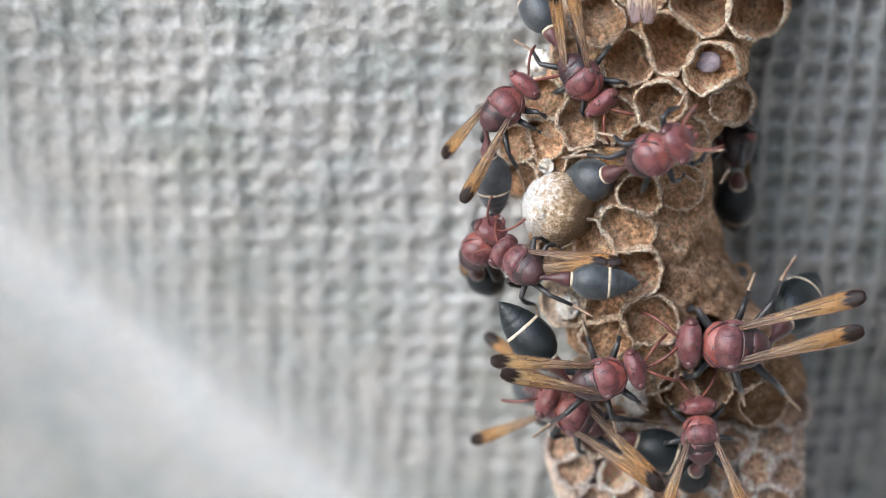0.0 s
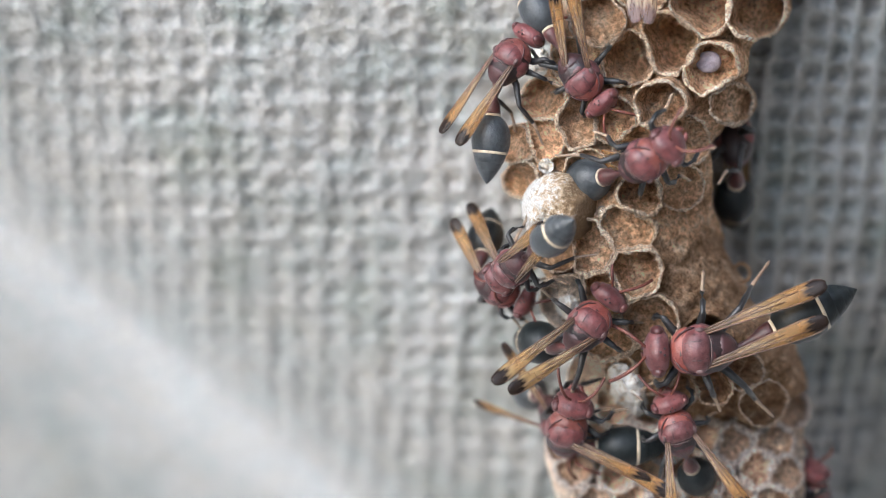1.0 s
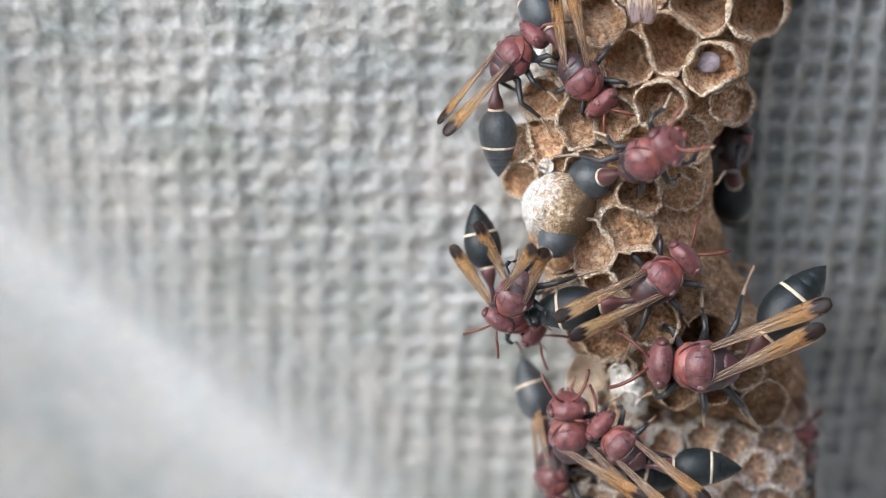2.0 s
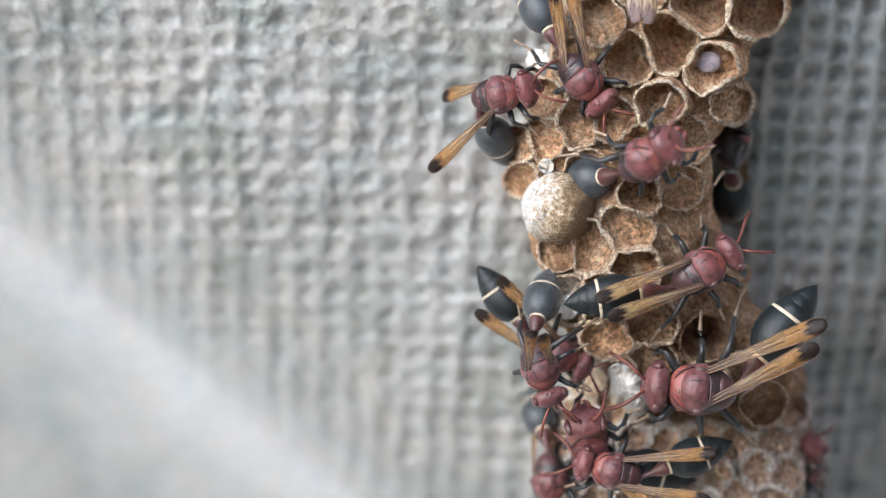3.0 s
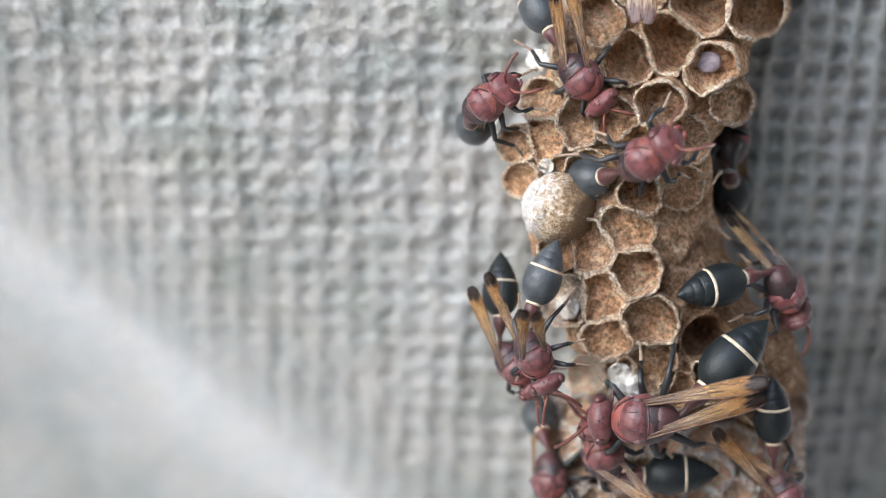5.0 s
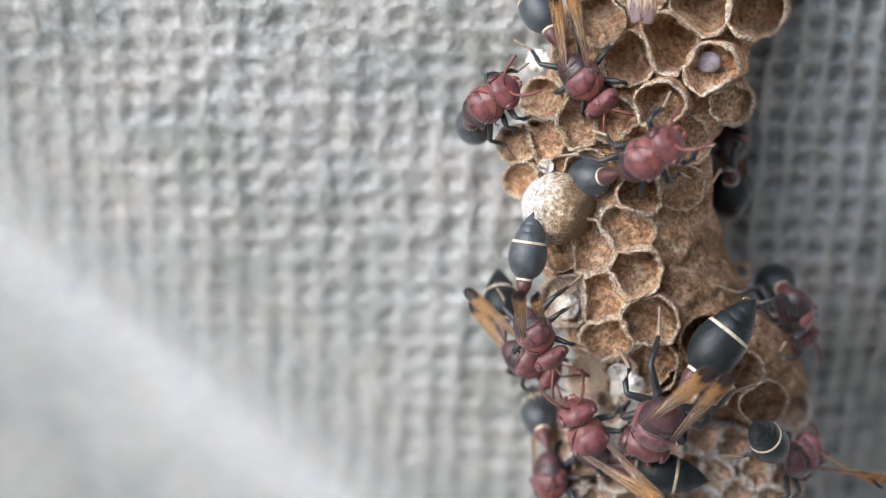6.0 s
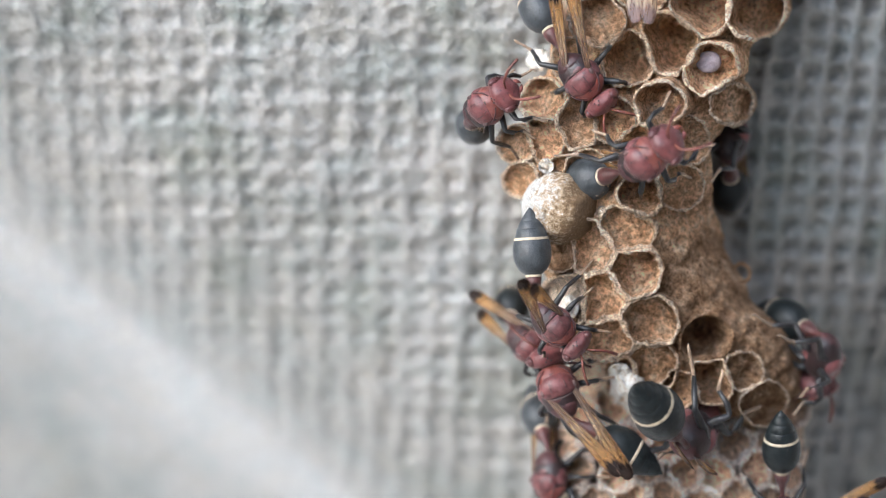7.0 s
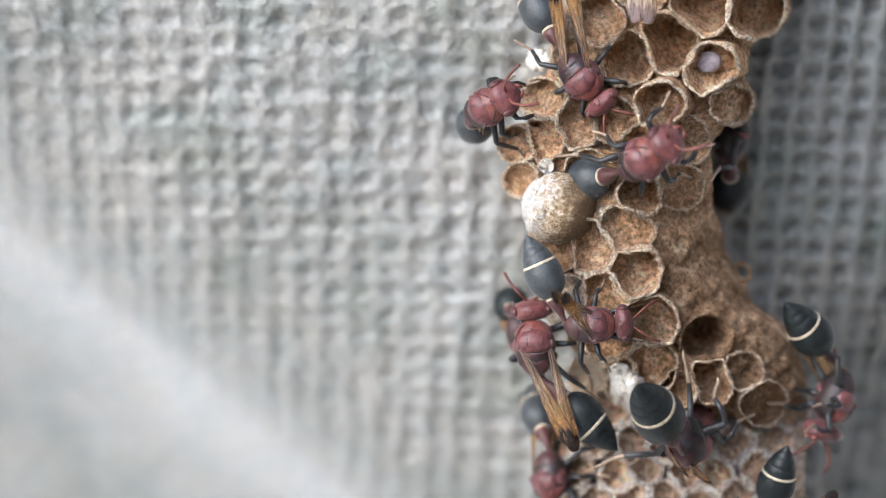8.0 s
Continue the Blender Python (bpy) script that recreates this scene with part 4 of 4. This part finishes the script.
    crawl(SWARM[8], [(0, 1297, 612, 1224, 608, 1418, 548), (0.5, 1264, 578, 1200, 573, 1400, 556), (1, 1240, 620, 1175, 622, 1420, 560), (1.5, 1240, 640, 1170, 645, 1420, 550), (1.7, 1245, 642, 1172, 638, 1422, 538), (2.8, 1245, 684, 1170, 677, 1400, 562), (3, 1238, 690, 1168, 684, 1400, 565), (3.5, 1214, 690, 1150, 690, 1396, 565), (4, 1154, 696, 1090, 692, 1345, 596)]
          + [(4.5, 1144, 724, 1082, 714, 1326, 604), (4.7, 1136, 738, 1074, 728, 1312, 622), (6, 1165, 752, 1148, 790, 1266, 612), (6.5, 1196, 776, 1208, 812, 1181, 640), (7, 1222, 770, 1240, 748, 1154, 728), (7.5, 1226, 794, 1244, 772, 1155, 756), (8, 1214, 784, 1230, 764, 1154, 734)],
          [(0, -20, 0, 0, 1, 0), (4, -20, 0, 0, 1, 0), (4.5, -15, 0, 0, 1, 0), (6, -20, 0, 1, -1, -0.8), (6.5, -20, 0, 1, -1, -0.9), (7, 75, 180, 1, -1, -1), (8, 75, 180, 1, -1, -1)],
          [(0, 1525, 521, 1521, 582), (0.5, 1497, 517, 1489, 572), (1, 1467, 496, 1486, 552), (1.5, 1475, 518, 1486, 552), (1.7, 1470, 516, 1486, 550), (2.8, 1475, 570, 1470, 600), (3, 1480, 558, 1475, 592), (3.5, 1456, 575, 1461, 597), (4, 1388, 622, 1392, 646), (4.5, 1358, 640, 1366, 653), (4.7, 1338, 668, 1348, 686), (6, 1236, 655, 1268, 664), (6.5, 1156, 694, 1217, 694), (7, 1202, 806, 1236, 818), (7.5, 1206, 830, 1240, 842), (8, 1192, 818, 1226, 832)], step=10,
          reach=[(2, [(0, 1385, 492, 40), (0.5, 1362, 478, 40), (1, 1352, 476, 40), (1.5, 1352, 482, 40), (3, 1318, 505, 20), (3.5, 1308, 512, 20), (4, 1250, 562, 10), (4.5, 1230, 570, 10), (6, 1168, 530, 0), (6.5, 1130, 632, 10), (7, 1130, 800, 60), (8, 1090, 812, 60)])]
          + [(1, [(0, 1330, 500, 30), (0.5, 1300, 488, 20), (1, 1245, 476, 20), (1.5, 1245, 490, 20), (3, 1240, 545, 20), (3.5, 1235, 540, 20), (4, 1114, 550, 10), (4.5, 1146, 618, 10), (6, 1113, 650, 10), (6.5, 1120, 760, 30), (7, 1150, 830, 80), (8, 1120, 820, 80)])]
          + [(5, [(0, 1380, 690, 60), (1.5, 1320, 720, 60), (3, 1320, 770, 90), (4.5, 1210, 800, 90), (6, 1310, 690, 30), (6.5, 1226, 555, 10), (7, 1216, 600, 10), (8, 1204, 600, 10)]),
                 (4, [(0, 1310, 690, 50), (1.5, 1250, 730, 60), (3, 1240, 780, 90), (4.5, 1140, 810, 90), (6, 1270, 720, 40), (6.5, 1298, 598, 20), (7, 1292, 606, 20), (8, 1284, 622, 20)])])
    crawl(SWARM[9], [(0, 1024, 738, 985, 716, 1150, 792), (0.5, 1004, 748, 1010, 700, 1150, 792), (1, 1002, 764, 1012, 718, 1142, 796), (1.5, 1000, 772, 996, 716, 1150, 830), (3, 1040, 785, 1034, 748, 1205, 850), (3.5, 1044, 796, 1036, 742, 1210, 850), (4, 1056, 800, 1046, 748, 1190, 860),
                     (4.5, 1072, 808, 1064, 758, 1195, 838), (6, 1044, 782, 1020, 732, 1205, 846), (6.5, 1020, 735, 1026, 672, 1195, 850), (7, 988, 690, 966, 628, 1165, 835), (7.5, 966, 645, 970, 580, 1100, 796), (8, 946, 612, 940, 542, 1060, 766)],
          [(0, 90, 0, 0, 0.2, 0), (0.5, 85, 0, -1, 0.2, 0), (4.5, 80, 0, -1, 0.2, 0), (6, 80, 0, -1, 0.2, 0), (6.5, 70, 0, 0, 0.2, -0.3), (8, 60, 0, 0, 0.2, -0.3)],
          [(0, 1173, 863, 1160, 850), (0.5, 1153, 842, 1144, 834), (1, 1150, 851, 1140, 844), (1.5, 1150, 880, 1140, 874), (3, 1150, 890, 1140, 884), (4.5, 1150, 892, 1142, 884), (6, 1170, 890, 1160, 882), (6.5, 1150, 888, 1142, 880), (7, 1138, 884, 1130, 874), (7.5, 1070, 850, 1064, 840), (8, 1018, 806, 1014, 796)], step=8, grip=still(0.9, 0.1, 0.3))
    crawl(SWARM[10], [(0, 1240, 775, 1236, 714, 1234, 848), (0.5, 1194, 770, 1174, 714, 1226, 848), (1, 1200, 765, 1184, 714, 1240, 850), (1.5, 1130, 795, 1096, 742, 1245, 834), (1.7, 1115, 788, 1078, 740, 1240, 826), (3, 1088, 835, 1024, 818, 1265, 795), (3.5, 1112, 840, 1070, 828, 1270, 768), (4, 1192, 842, 1160, 826, 1298, 784),
                      (4.5, 1332, 900, 1318, 955, 1330, 772), (6, 1414, 812, 1440, 800, 1360, 786), (6.5, 1412, 882, 1440, 904, 1372, 798), (7, 1392, 926, 1400, 978, 1380, 808), (7.5, 1352, 945, 1335, 1000, 1398, 832), (8, 1336, 985, 1320, 1040, 1366, 868)],
          [(0, 40, 0, -1, 1, 0), (1.5, 40, 0, -1, 1, 0), (3, 50, 0, -1, 0.3, 0), (3.5, 50, 0, -1, 0, 0), (4, 60, 0, -1, -0.5, 0), (4.5, 90, 0, -1, -1, 0.5), (6, 110, 0, 1, -0.75, 0.3), (6.5, 110, 0, 0, -0.7, 0.3), (8, 110, 0, -1, -0.7, 0.3)],
          [(0, 1178, 884, 1302, 872), (0.5, 1166, 902, 1297, 862), (1, 1186, 902, 1312, 884), (1.5, 1140, 905, 1232, 884), (3, 1302, 795, 1260, 882), (3.5, 1290, 788, 1335, 866), (4, 1330, 880, 1390, 882), (4.5, 1325, 790, 1345, 790), (6, 1525, 841, 1500, 830), (6.5, 1537, 830, 1510, 850), (7, 1562, 850, 1540, 880), (7.5, 1500, 880, 1490, 900), (8, 1450, 900, 1440, 910)], step=10)
    crawl(SWARM[11], [(0, 985, 712, 1032, 735, 940, 690), (0.5, 985, 718, 1030, 745, 945, 690), (1, 985, 745, 1010, 795, 940, 700), (1.5, 982, 815, 992, 868, 932, 682), (3, 972, 848, 976, 905, 957, 742), (8, 972, 845, 976, 905, 955, 740)],
          [(0, 190, 0, -1, 1, 0.5), (0.5, 190, 20, -1, 1, 0.5), (1, 190, 60, -1, 1, 0.5), (1.5, 190, 60, -1, 1, 1), (3, 190, 50, -1, 1, 1), (8, 190, 50, -1, 1, 1)],
          [(0, 884, 766, 880, 608), (0.5, 893, 755, 900, 562), (1, 897, 736, 864, 568), (1.5, 905, 700, 910, 650), (3, 950, 735, 975, 730), (8, 950, 735, 975, 730)], grip=still(1.0, 0.2, 0.2))
    crawl(SWARM[12], [(0, 1425, 980, 1425, 930, 1420, 1080), (1.0, 1432, 880, 1434, 830, 1425, 990), (1.3, 1440, 812, 1438, 765, 1430, 920), (1.6, 1410, 800, 1412, 752, 1410, 910), (2.8, 1418, 830, 1422, 780, 1410, 930), (3.2, 1430, 840, 1436, 795, 1420, 950), (3.6, 1420, 930, 1420, 880, 1410, 1040), (8, 1420, 1000, 1420, 950, 1410, 1100)],
          still(340, 140, -1, 1, 1), [(0, 1420, 1150, 1430, 1150), (8, 1415, 1170, 1425, 1170)])


motions()
